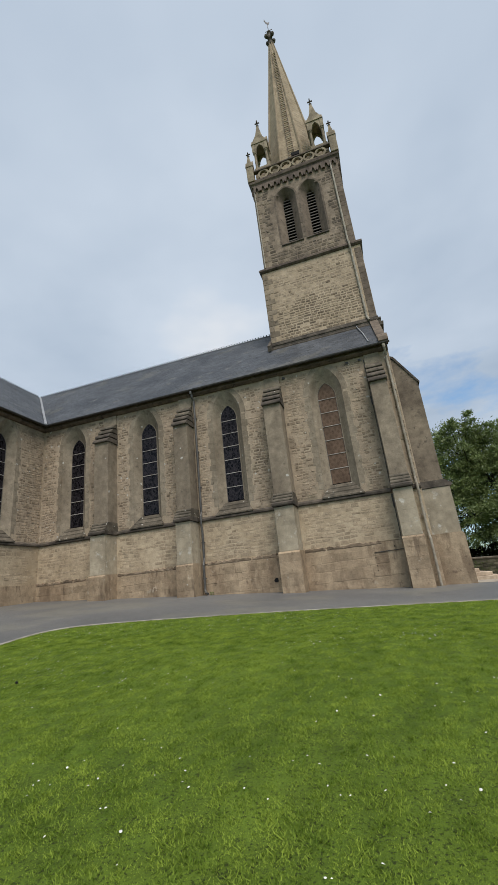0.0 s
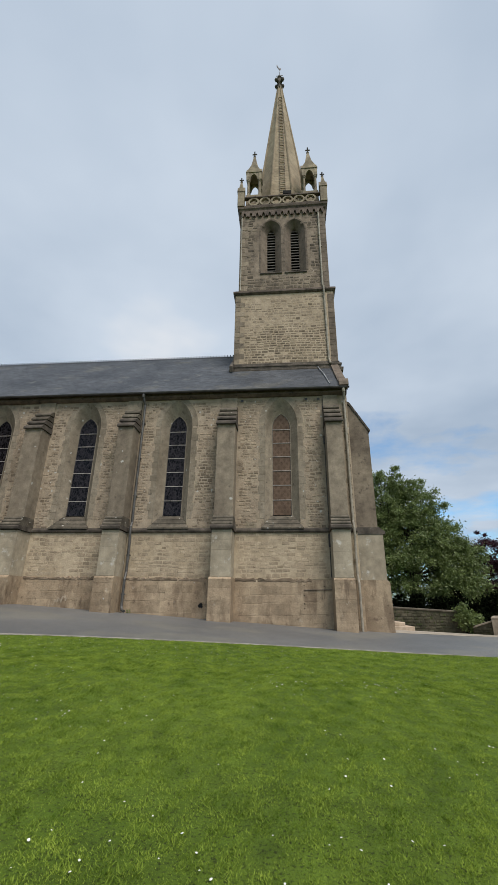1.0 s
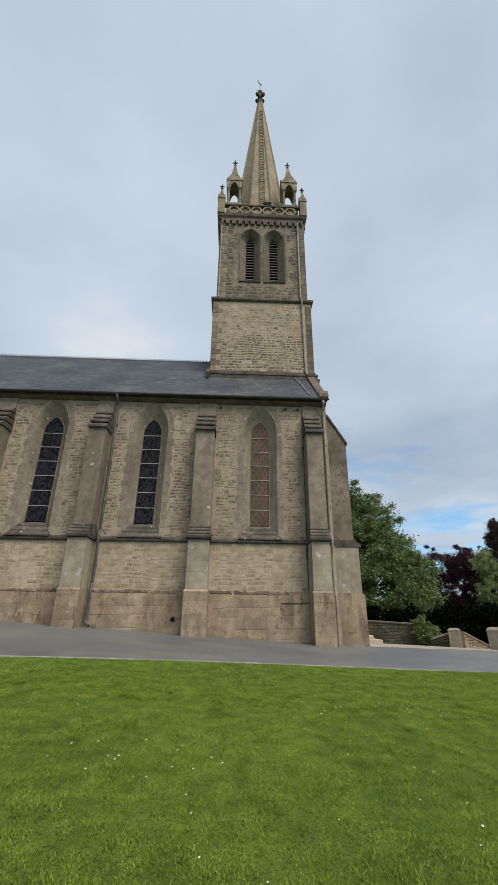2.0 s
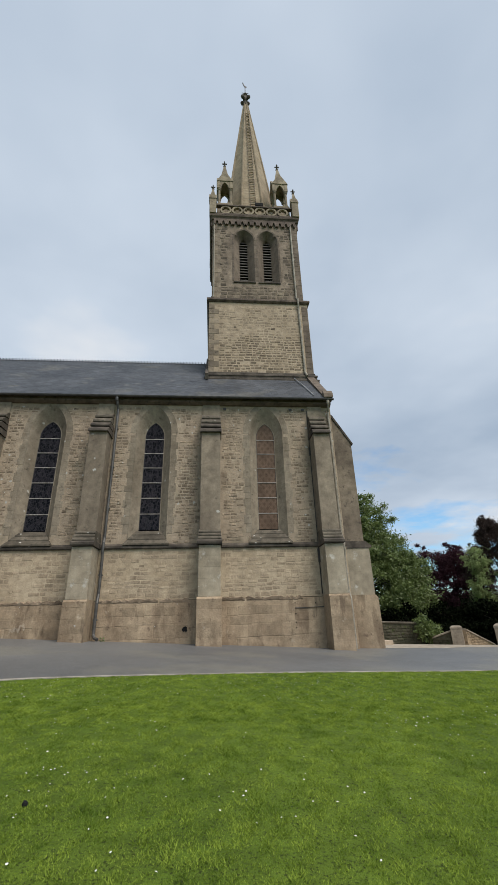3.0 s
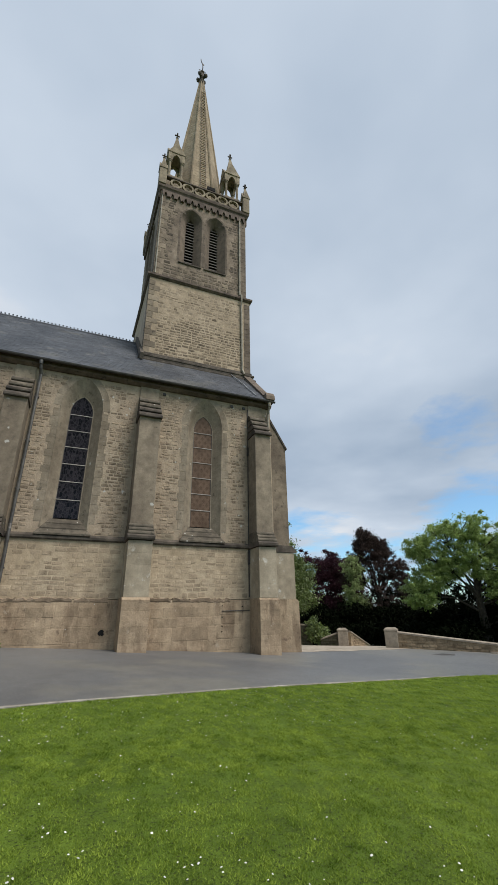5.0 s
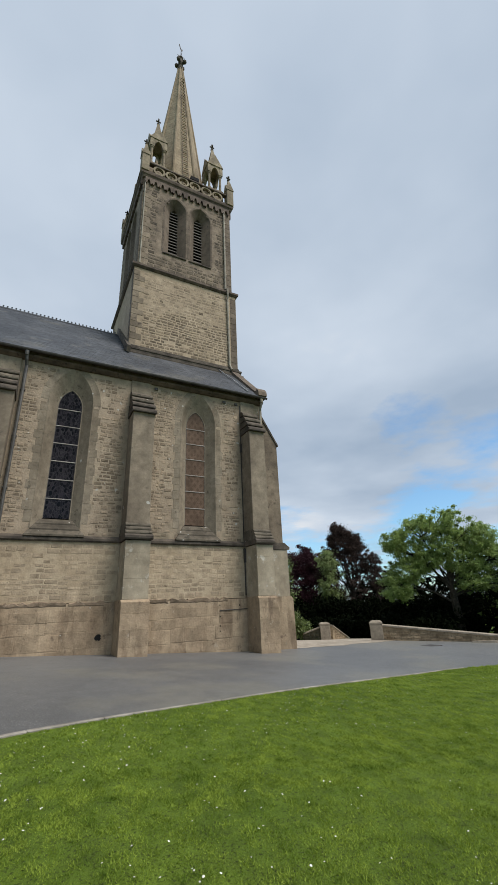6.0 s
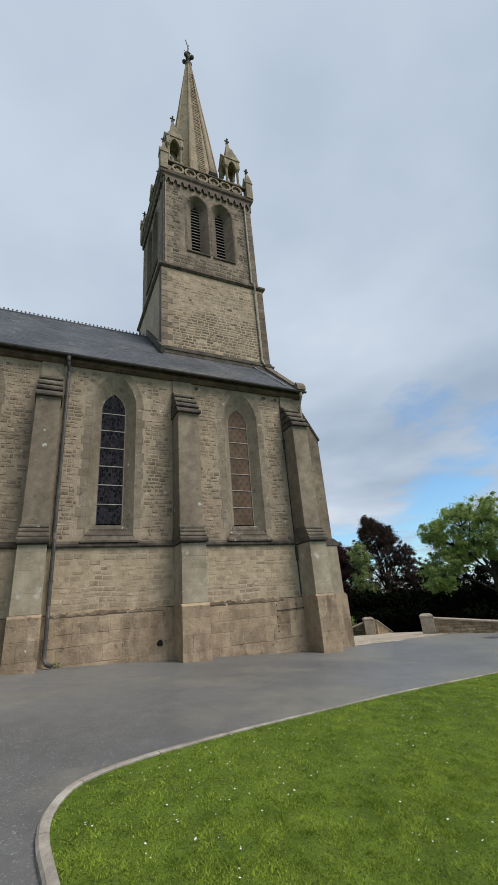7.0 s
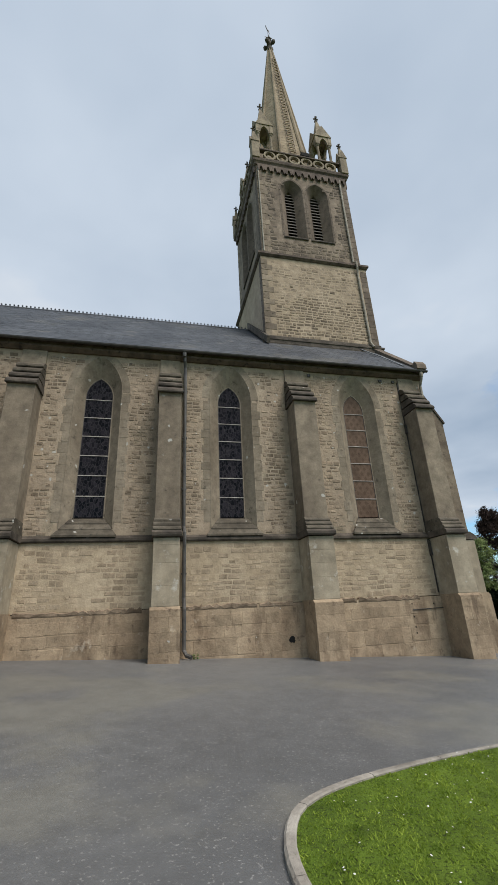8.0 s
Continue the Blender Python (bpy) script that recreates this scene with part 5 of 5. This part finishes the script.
# ---- gate and boundary walls ----
def rubble_run(name, p0, p1, h0, h1, thick, label, seed, mat=M_FIELD, coping=0.1, top=None):
    """A rubble wall between two points of the plan with a sloping coping; heights above the ground at its ends."""
    p0, p1 = Vector(p0), Vector(p1)
    length, mid = (p1 - p0).length, (p0 + p1) / 2
    ang = math.atan2(p1.y - p0.y, p1.x - p0.x)
    z0, z1 = lv(*p0), lv(*p1)
    t = thing(name, (mid.x, mid.y, (z0 + z1) / 2), label, "wall")
    m = Matrix.Translation((p0.x, p0.y, 0)) @ Matrix.Rotation(ang, 4, "Z")
    b = bmesh.new()
    prism(b, [(0, z0 - 0.3), (length, z1 - 0.3), (length, z1 + h1 - coping), (0, z0 + h0 - coping)], -thick / 2, thick / 2)
    core = part("core", b, mat, t, m=m)
    rng = random.Random(seed)

    def off(u0, u1, a, c):
        q = max(0, min(1, (u0 + u1) / 2 / length))
        return c > z0 + h0 + (z1 + h1 - z0 - h0) * q - coping - 0.02
    for side in (1, -1):
        st = courses(rng, 0.02, length - 0.02, min(z0, z1) - 0.05, max(z0 + h0, z1 + h1), off, (0.10, 0.19), (0.16, 0.42), 0.03)
        mm = Matrix.Identity(4) if side == 1 else Matrix.Translation((length, 0, 0)) @ Matrix.Rotation(math.pi, 4, "Z")
        if side == 1:
            lay_stones("stone", st, -thick / 2, 0.022, mat, core, (-1, length + 1, -5, 9), mm, 140)
    n = max(1, round(length / 0.9))
    for k in range(n):
        b = bmesh.new()
        a, c = length * k / n + 0.004, length * (k + 1) / n - 0.004
        za, zc = [z0 + h0 + (z1 + h1 - z0 - h0) * u / length for u in (a, c)]
        w = thick / 2 + 0.06
        loft(b, [[(u, -w, zz - coping), (u, -w, zz - 0.035), (u, -w * 0.55, zz), (u, w * 0.55, zz), (u, w, zz - 0.035), (u, w, zz - coping)] for u, zz in ((a, za), (c, zc))])
        part("coping_stone", b, top or M_COPING, t, m=m)
    return t


def gate_pier(x, y, h, turn, label):
    z = lv(x, y)
    t = thing("gate_pier", (x, y, z), label, "gate pier", "gate piers")
    m = Matrix.Translation((x, y, z)) @ Matrix.Rotation(radians(turn), 4, "Z")
    b = bmesh.new()
    box(b, -0.30, 0.30, -0.30, 0.30, -0.2, h - 0.12, bevel=0.02)
    part("shaft", b, M_COPING, t, m=m)
    b = bmesh.new()
    loft(b, [[(s * r, u * r, zz) for s, u in ((-1, -1), (1, -1), (1, 1), (-1, 1))] for r, zz in ((0.302, h - 0.13), (0.31, h - 0.11), (0.31, h - 0.03), (0.22, h + 0.045), (0.16, h + 0.06))])
    part("cap", b, M_COPING, t, m=m)
    return t


gate_pier(9.35, 20.3, 0.85, -45, "squat concrete gate pier with a chamfered cap")
gate_pier(10.1, 25.6, 0.92, -30, "squat concrete gate pier with a chamfered cap")
rubble_run("boundary_wall", (9.5, 20.1), (13.9, 14.9), 0.74, 0.18, 0.36, "low tan rubble wall with sloping concrete coping", 11)
rubble_run("wing_wall", (10.4, 25.5), (12.97, 27.2), 0.84, 0.10, 0.36, "short rubble wing wall with a ramped coping", 12)
rubble_run("wing_wall", (9.15, 26.5), (9.9, 25.75), 0.42, 0.76, 0.36, "low curved rubble wing wall beside the gate", 13, M_MOSSY)
rubble_run("back_wall", (-4.0, 30.5), (8.85, 27.1), 1.35, 1.2, 0.45, "dark mossy rubble boundary wall under the trees", 14, M_MOSSY, top=M_MOSS_STEP)
# low kerb carrying on from the wall's end
bm = bmesh.new()
prism(bm, [(11.4, 16.6), (14.0, 14.0), (14.12, 14.12), (11.52, 16.72)], 0.15, 0.42, "z")
tagged(part("forecourt_kerb", bm, M_COPING), "low concrete kerb at the foot of the wall", "kerb", kind="structure")


# ---- trees ----
def leaf_cloud(rng, centres, radii, n, size):
    """n small leaves in clumps round the given centres."""
    k = rng.randint(0, len(centres), n)
    d = rng.normal(0, 1, (n, 3))
    d /= np.linalg.norm(d, axis=1, keepdims=True)
    p = centres[k] + d * (radii[k] * np.minimum(np.abs(rng.normal(0, 0.62, n)), 1.25))[:, None] * np.array((1, 1, 0.7))
    a = rng.normal(0, 1, (n, 3))
    a /= np.linalg.norm(a, axis=1, keepdims=True)
    b = np.cross(a, rng.normal(0, 1, (n, 3)))
    b /= np.linalg.norm(b, axis=1, keepdims=True)
    s = size * rng.uniform(0.6, 1.4, n)[:, None]
    q = [p - a * s, p + b * s * 0.45, p + a * s, p - b * s * 0.45]
    return np.stack([q[0], q[1], q[2], q[0], q[2], q[3]], 1).reshape(-1, 3)


def tree(name, x, y, base, lobes, leaf, n, size, label, seed, trunk=0.3, fork=2.0, clump=0.55, per_lobe=26, group="", category="tree"):
    """A tree whose crown fills the lobes (x, y, z, rx, ry, rz, relative to its foot) with clumps of leaves on limbs."""
    rng = np.random.RandomState(seed)
    t = thing(name, (x, y, base), label, category, group)
    b = bmesh.new()
    tube(b, [(x, y, base - 0.3), (x + 0.05, y, base + fork * 0.5), (x, y + 0.05, base + fork), (x, y, base + fork * 1.9)], [trunk * 1.3, trunk, trunk * 0.85, trunk * 0.45], 10)
    cen, rad = [], []
    for lx_, ly_, lz_, a, bb, c in lobes:
        top = Vector((x + lx_, y + ly_, base + lz_))
        start = Vector((x, y, base + min(fork * rng.uniform(0.8, 1.9), lz_ * 0.75)))
        bend = start.lerp(top, 0.5) + Vector((rng.uniform(-0.3, 0.3), rng.uniform(-0.3, 0.3), 0.25))
        tube(b, [start, bend, top], [trunk * 0.32, trunk * 0.17, trunk * 0.06], 7)
        for k in range(per_lobe):
            d = rng.normal(0, 1, 3)
            d /= np.linalg.norm(d)
            r = rng.uniform(0.35, 1.0) ** 0.5 * rng.uniform(0.8, 1.08)
            c_ = np.array(top) + d * r * np.array((a, bb, c))
            cen.append(c_)
            rad.append(clump * rng.uniform(0.6, 1.3))
            if k % 5 == 0:      # thin sprays that break the outline
                tip = np.array(top) + d * rng.uniform(1.0, 1.17) * np.array((a, bb, c)) + np.array((0, 0, 0.06 * c))
                cen.append(tip)
                rad.append(clump * 0.42)
                tube(b, [Vector(c_), Vector(tip)], [0.02, 0.008], 4)
            if k % 3 == 0:
                tube(b, [bend.lerp(top, rng.uniform(0.2, 0.9)), Vector(c_)], [trunk * 0.13, 0.02], 5)
    part("trunk", b, M_BARK, t)
    part("crown", triangles("crown", leaf_cloud(rng, np.array(cen), np.array(rad), n, size), leaf), leaf, t)
    return t


tree("tree", 9.2, 37.5, 0.3, [(-2.0, 0, 10.2, 2.6, 2.4, 2.6), (0.6, 0, 9.2, 2.4, 2.4, 2.4), (-3.5, 0, 7.5, 3, 2.5, 2.8), (-0.5, -0.8, 6.8, 3, 2.5, 2.6), (2.4, 0, 6.6, 2.2, 2.2, 2.0), (3.6, -0.4, 4.6, 1.9, 2, 1.9), (-3, -1, 4.3, 3.2, 2.5, 2.4), (0.5, -1.2, 3.8, 3.2, 2.4, 2.4), (3.4, -1, 2.4, 2.0, 1.9, 1.6)],
     M_LEAF_MID, 190000, 0.092, "large leafy green tree behind the boundary wall", 21, 0.4, 3.0, 0.9, 80)
tree("purple_beech", 19.2, 41.5, -0.2, [(-1.6, 0, 6.4, 2.2, 2, 1.7), (0.8, 0, 6.5, 2.2, 2, 1.6), (2.6, 0, 5.8, 1.9, 2, 1.6), (-1.6, -0.5, 4, 2.6, 2, 2.2), (1.4, -0.5, 3.8, 2.8, 2, 2.2), (-3, 0, 3.0, 2, 2, 2.2), (0, -0.5, 1.8, 3.4, 2, 1.6)],
     M_LEAF_PURPLE, 100000, 0.088, "dark purple-leaved beech tree", 22, 0.35, 2.0, 0.65, 60)
COPPER = [(-1.1, 9.1, 0.35, 0.8), (-0.5, 8.9, 0.4, 0.9), (0.2, 8.5, 0.4, 0.8), (0.8, 8.1, 0.4, 0.8), (-1.5, 8.2, 0.4, 0.7), (-0.6, 7.6, 1.2, 1.0), (0.9, 7.0, 1.3, 1.1), (-1.8, 6.6, 1.2, 1.1), (2.0, 5.9, 1.1, 1.0), (0.2, 6.0, 1.9, 1.4),
          (-2.3, 4.9, 1.4, 1.4), (2.5, 4.4, 1.3, 1.3), (0.2, 4.2, 2.5, 1.5), (-2.0, 2.6, 1.8, 1.5), (2.3, 2.4, 1.8, 1.5), (0.0, 1.4, 3.0, 1.4)]
tree("copper_tree", 21.3, 35.6, -0.2, [(0.8 * q, -0.6 * q, z, a, a * 0.85, c) for q, z, a, c in COPPER],
     M_LEAF_COPPER, 125000, 0.065, "dark copper-leaved tree with a thin spiky top", 23, 0.28, 2.2, 0.4, 46)
tree("birch", 19.0, 36.0, -0.2, [(-0.3, 0, 6.3, 0.8, 0.8, 1.2), (0.4, 0, 5.2, 0.85, 0.8, 1.2), (-0.5, 0, 4.0, 0.9, 0.9, 1.2), (0.2, 0, 2.8, 0.9, 0.9, 1.1)],
     M_LEAF_PALE, 8500, 0.08, "slight pale-green tree between darker ones", 24, 0.14, 2.0, 0.6, 14)
tree("sycamore", 18.9, 22.9, 0.0, [(-0.4, 0, 7.4, 1.7, 1.6, 0.95), (-1.6, 0.6, 6.7, 1.4, 1.4, 0.95), (-2.9, 1.6, 6.0, 0.9, 1.0, 0.7), (-3.0, 1.9, 3.2, 1.1, 1.1, 1.0), (0, 0, 5.6, 1.6, 1.5, 0.9), (2.6, -2.0, 1.6, 1.8, 1.6, 1.1), (0.9, -0.6, 6.7, 1.5, 1.4, 0.9), (1.9, -1.3, 6.0, 1.4, 1.4, 0.9), (-2.2, 1.2, 5.2, 1.1, 1.2, 0.9), (-2.5, 1.5, 4.1, 1.0, 1.2, 0.9), (-1.2, 0.6, 4.6, 1.0, 1.0, 0.7), (2.3, -1.8, 4.6, 1.5, 1.5, 1.1), (3.2, -2.6, 5.2, 1.4, 1.4, 1.1), (1.0, -0.8, 3.4, 1.3, 1.2, 0.9), (3.0, -2.6, 3.2, 1.6, 1.6, 1.2), (0.7, -0.5, 4.6, 1.4, 1.4, 1.0), (1.7, -1.2, 5.0, 1.5, 1.5, 1.0), (3.6, -2.8, 4.2, 1.5, 1.5, 1.2)],
     M_LEAF_GREEN, 150000, 0.066, "broad fresh-green tree with open limbs", 25, 0.26, 2.4, 0.42, 42)
# filler shrubs closing gaps; near-black leaf colour stands for shade under the trees
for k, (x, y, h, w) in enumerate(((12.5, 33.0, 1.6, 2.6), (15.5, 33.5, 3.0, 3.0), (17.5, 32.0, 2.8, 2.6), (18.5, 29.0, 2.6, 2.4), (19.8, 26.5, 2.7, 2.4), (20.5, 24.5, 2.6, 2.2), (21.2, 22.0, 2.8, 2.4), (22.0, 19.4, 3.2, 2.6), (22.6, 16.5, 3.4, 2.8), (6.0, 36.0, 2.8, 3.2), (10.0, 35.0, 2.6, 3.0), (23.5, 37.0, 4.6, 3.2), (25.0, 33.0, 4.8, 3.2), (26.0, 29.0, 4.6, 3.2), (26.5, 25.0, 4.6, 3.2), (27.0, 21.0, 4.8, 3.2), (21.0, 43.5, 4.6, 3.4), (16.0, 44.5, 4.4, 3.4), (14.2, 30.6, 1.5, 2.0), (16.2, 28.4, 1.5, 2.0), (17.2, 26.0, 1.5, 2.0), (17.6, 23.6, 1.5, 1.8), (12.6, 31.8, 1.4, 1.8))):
    tree("shrub", x, y, -0.3, [(0, 0, h * 0.35, w, w * 0.8, h * 0.45), (w * 0.4, 0, h * 0.7, w * 0.7, w * 0.6, h * 0.35), (-w * 0.4, 0, h * 0.65, w * 0.7, w * 0.6, h * 0.35)], M_LEAF_SHADE, 9000, 0.13,
         "shrub under the trees, coloured near-black for shade", 40 + k, 0.12, 0.6, 0.6, 24, "shrubs under the trees", category="shrub")
tree("bush", 8.85, 26.65, lv(8.85, 26.65), [(0, 0, 0.6, 0.55, 0.5, 0.55), (0.4, -0.1, 0.7, 0.45, 0.4, 0.45), (-0.15, 0.1, 1.15, 0.4, 0.4, 0.45)], M_LEAF_MID, 5000, 0.07, "leafy green bush growing over the wall's end", 61, 0.05, 0.4, 0.28, 20, category="bush")


# ---- stones of the walls ----
rng = random.Random(9)
st = courses(rng, X_IN + 0.05, X_END - 0.02, Z_STR + 0.18, 10.42, lambda a, b, c, d: near_window(a, b, c, d, WIN) or on_buttress(a, b, BUT), (0.09, 0.175), (0.10, 0.29), 0.026,
             lambda u, z: 0.80 + 0.22 * math.sin(u * 1.7 + 0.8 * math.sin(z * 1.3)) * math.sin(z * 0.9 + u * 0.4))
lay_stones("stone", st, Y_UP, 0.008, M_RUBBLE, wall, (-7.6, -2.6, 5.2, 9.2))
st = courses(rng, X_IN + 0.05, X_END - 0.02, Z_OFF + 0.03, Z_STR - 0.08, lambda a, b, c, d: on_buttress(a, b, BUT), (0.12, 0.19), (0.16, 0.40), 0.02,
             lambda u, z: 0.76 + 0.22 * math.sin(u * 0.9 + 1.0) * math.sin(z * 2.1 + u * 0.5))
lay_stones("stone", st, Y_MID, 0.004, M_PALE_STONE, band, (-7.7, -1.0, 2.4, 4.4))
st = courses(rng, X_IN + 0.02, X_END + 0.03, 0.3, Z_OFF - 0.01, lambda a, b, c, d: on_buttress(a, b, BUT, 0.42), (0.26, 0.44), (0.3, 0.8), 0.004)
st = [s for s in st if s[1] + s[3] > lv(s[0], 17.2)]
lay_stones("plinth_stone", st, Y_LOW + 0.012, 0.0055, M_PLINTH, plinth, (-20, 3, -1, 3), dressed=1)
# broken upper edge of the plinth's facing
edge_rng = random.Random(31)
u = X_IN + 0.02
while u < X_END:
    w = edge_rng.uniform(0.5, 1.1)
    if not on_buttress(u, u + w, BUT, 0.44) and u + w < X_END + 0.04:
        bm, rows = bmesh.new(), []
        for q in np.arange(0.0, w + 0.001, w / 8):
            up, out = edge_rng.uniform(-0.03, 0.05), edge_rng.uniform(-0.008, 0.016)
            rows.append([(u + q, Y_LOW + 0.02, Z_OFF - 0.12), (u + q, Y_LOW - 0.004 - out * 0.6, Z_OFF - 0.08 + out * 3), (u + q, Y_LOW - 0.008 - out, Z_OFF - 0.01 + up), (u + q, Y_LOW + 0.012, Z_OFF + 0.004 + up),
                         (u + q, Y_MID - 0.008, Z_OFF + 0.012 + up), (u + q, Y_MID + 0.02, Z_OFF + up)])
        loft(bm, rows)
        part("edge_stone", bm, M_PLINTH_EDGE, plinth)
        u += w + edge_rng.choice((0.004, 0.004, 0.07))
    else:
        u += 0.08
st = courses(rng, -8.0, -0.05, Z_STR + 0.18, 10.4, lambda a, b, c, d: near_window(a, b, c, d, T_WIN), (0.09, 0.175), (0.10, 0.29), 0.026, 0.9)
lay_stones("stone", st, 0, 0.009, M_RUBBLE, wall_t, None)
st = courses(rng, -8.0, -0.05, Z_OFF + 0.03, Z_STR - 0.08, lambda a, b, c, d: False, (0.10, 0.17), (0.16, 0.44), 0.028, 0.5)
lay_stones("stone", st, -0.05, 0.005, M_PALE_STONE, band_t, None)


def belfry_block(a, b, c, d):
    for u in (-0.74, 0.74):
        if b > u - 0.86 and a < u + 0.86 and d > 19.98 and c < 24.7:
            if c > 23.4 and abs((a + b) / 2 - u) > (24.75 - c) * 0.55 + 0.1:
                continue
            return True
    return False


for k, f in enumerate(FACES):
    turn = Matrix.Rotation(radians(90 * k), 4, "Z")
    if k in (1, 2):
        continue
    st = courses(rng, -H1 + 0.5, H1 - 0.5, 13.75, 18.4, lambda a, b, c, d: k == 3 or (d > 18.3), (0.13, 0.22), (0.16, 0.40), 0.042,
                 lambda u, z: 0.97 if z < 16.2 else 0.8)
    bare = [q for q in st if q[1] + 0.25 * math.sin(q[0] * 2.3) < 16.0 or math.sin(q[0] * 37 + q[1] * 91) > 0.93]
    lay_stones("stone", bare, -H1, 0.008, M_TOWER_STONE, tower_low, (-2.4, 2.4, 13.6, 16.4) if k == 0 else None, turn)
    lay_stones("stone", [q for q in st if q not in bare], -H1, 0.004, M_TOWER_WORN, tower_low, None, turn)
    st = courses(rng, -H2 + 0.42, H2 - 0.42, 18.9, 24.72, lambda a, b, c, d: k == 3 or belfry_block(a, b, c, d) or (c > 24.1 and abs(a + b) < 3.4), (0.17, 0.28), (0.2, 0.46), 0.045, 0.95)
    lay_stones("stone", st, -H2, 0.010, M_DARK_STONE, belfry, (-3, 3, 18, 25) if k == 0 else None, turn)
    for half, z0, z1, owner in ((H1, 13.75, 18.4, tower_low), (H2, 18.9, 24.7, belfry)):
        z, i = z0, 0
        while z < z1 - 0.15:
            h = rng.uniform(0.3, 0.42)
            w = (0.3, 0.55)[i % 2]
            lay_stones("quoin", [(-half + 0.01, z + 0.008, w, h - 0.016)], -half, 0.012, M_QUOIN, owner, (-9, 9, 0, 99), turn, dressed=1)
            lay_stones("quoin", [(half - 0.36, z + 0.003, 0.35, h - 0.006)], -half, 0.010, M_ASHLAR_DARK, owner, (-9, 9, 0, 99), turn, dressed=1)
            z, i = z + h, i + 1

lump = thing("lump", (-4.74, 4.72, lv(-4.74, 4.72) + 0.035), "small black lump lying in the mown grass", "lump")
bm = bmesh.new()
zl = lv(-4.74, 4.72) + 0.035
loft(bm, [ring(-4.74, 4.72, zl + z, q, 9, 9 * z, q * 0.75) for z, q in ((0.0, 0.014), (0.01, 0.02), (0.024, 0.018), (0.034, 0.008))])
part("clod", bm, M_BLACK, lump)

# weed at the foot of the rainwater pipe
weed = thing("weed", (-7.22, 17.02, lv(-7.22, 17.02)), "small green weed at the foot of the church wall", "weed")
zw = lv(-7.22, 17.02)
wr = np.random.RandomState(71)
wc = np.array([(-7.22 + wr.uniform(-0.08, 0.08), 17.04 + wr.uniform(-0.05, 0.05), zw + wr.uniform(0.02, 0.12)) for _ in range(9)])
part("leaves", triangles("leaves", leaf_cloud(wr, wc, np.full(9, 0.045), 90, 0.022), M_LEAF_MID), M_LEAF_MID, weed)
bm = bmesh.new()
for c in wc[:5]:
    tube(bm, [(-7.22, 17.06, zw - 0.02), tuple(c)], 0.004, 4)
part("stem", bm, M_LEAF_MID, weed)
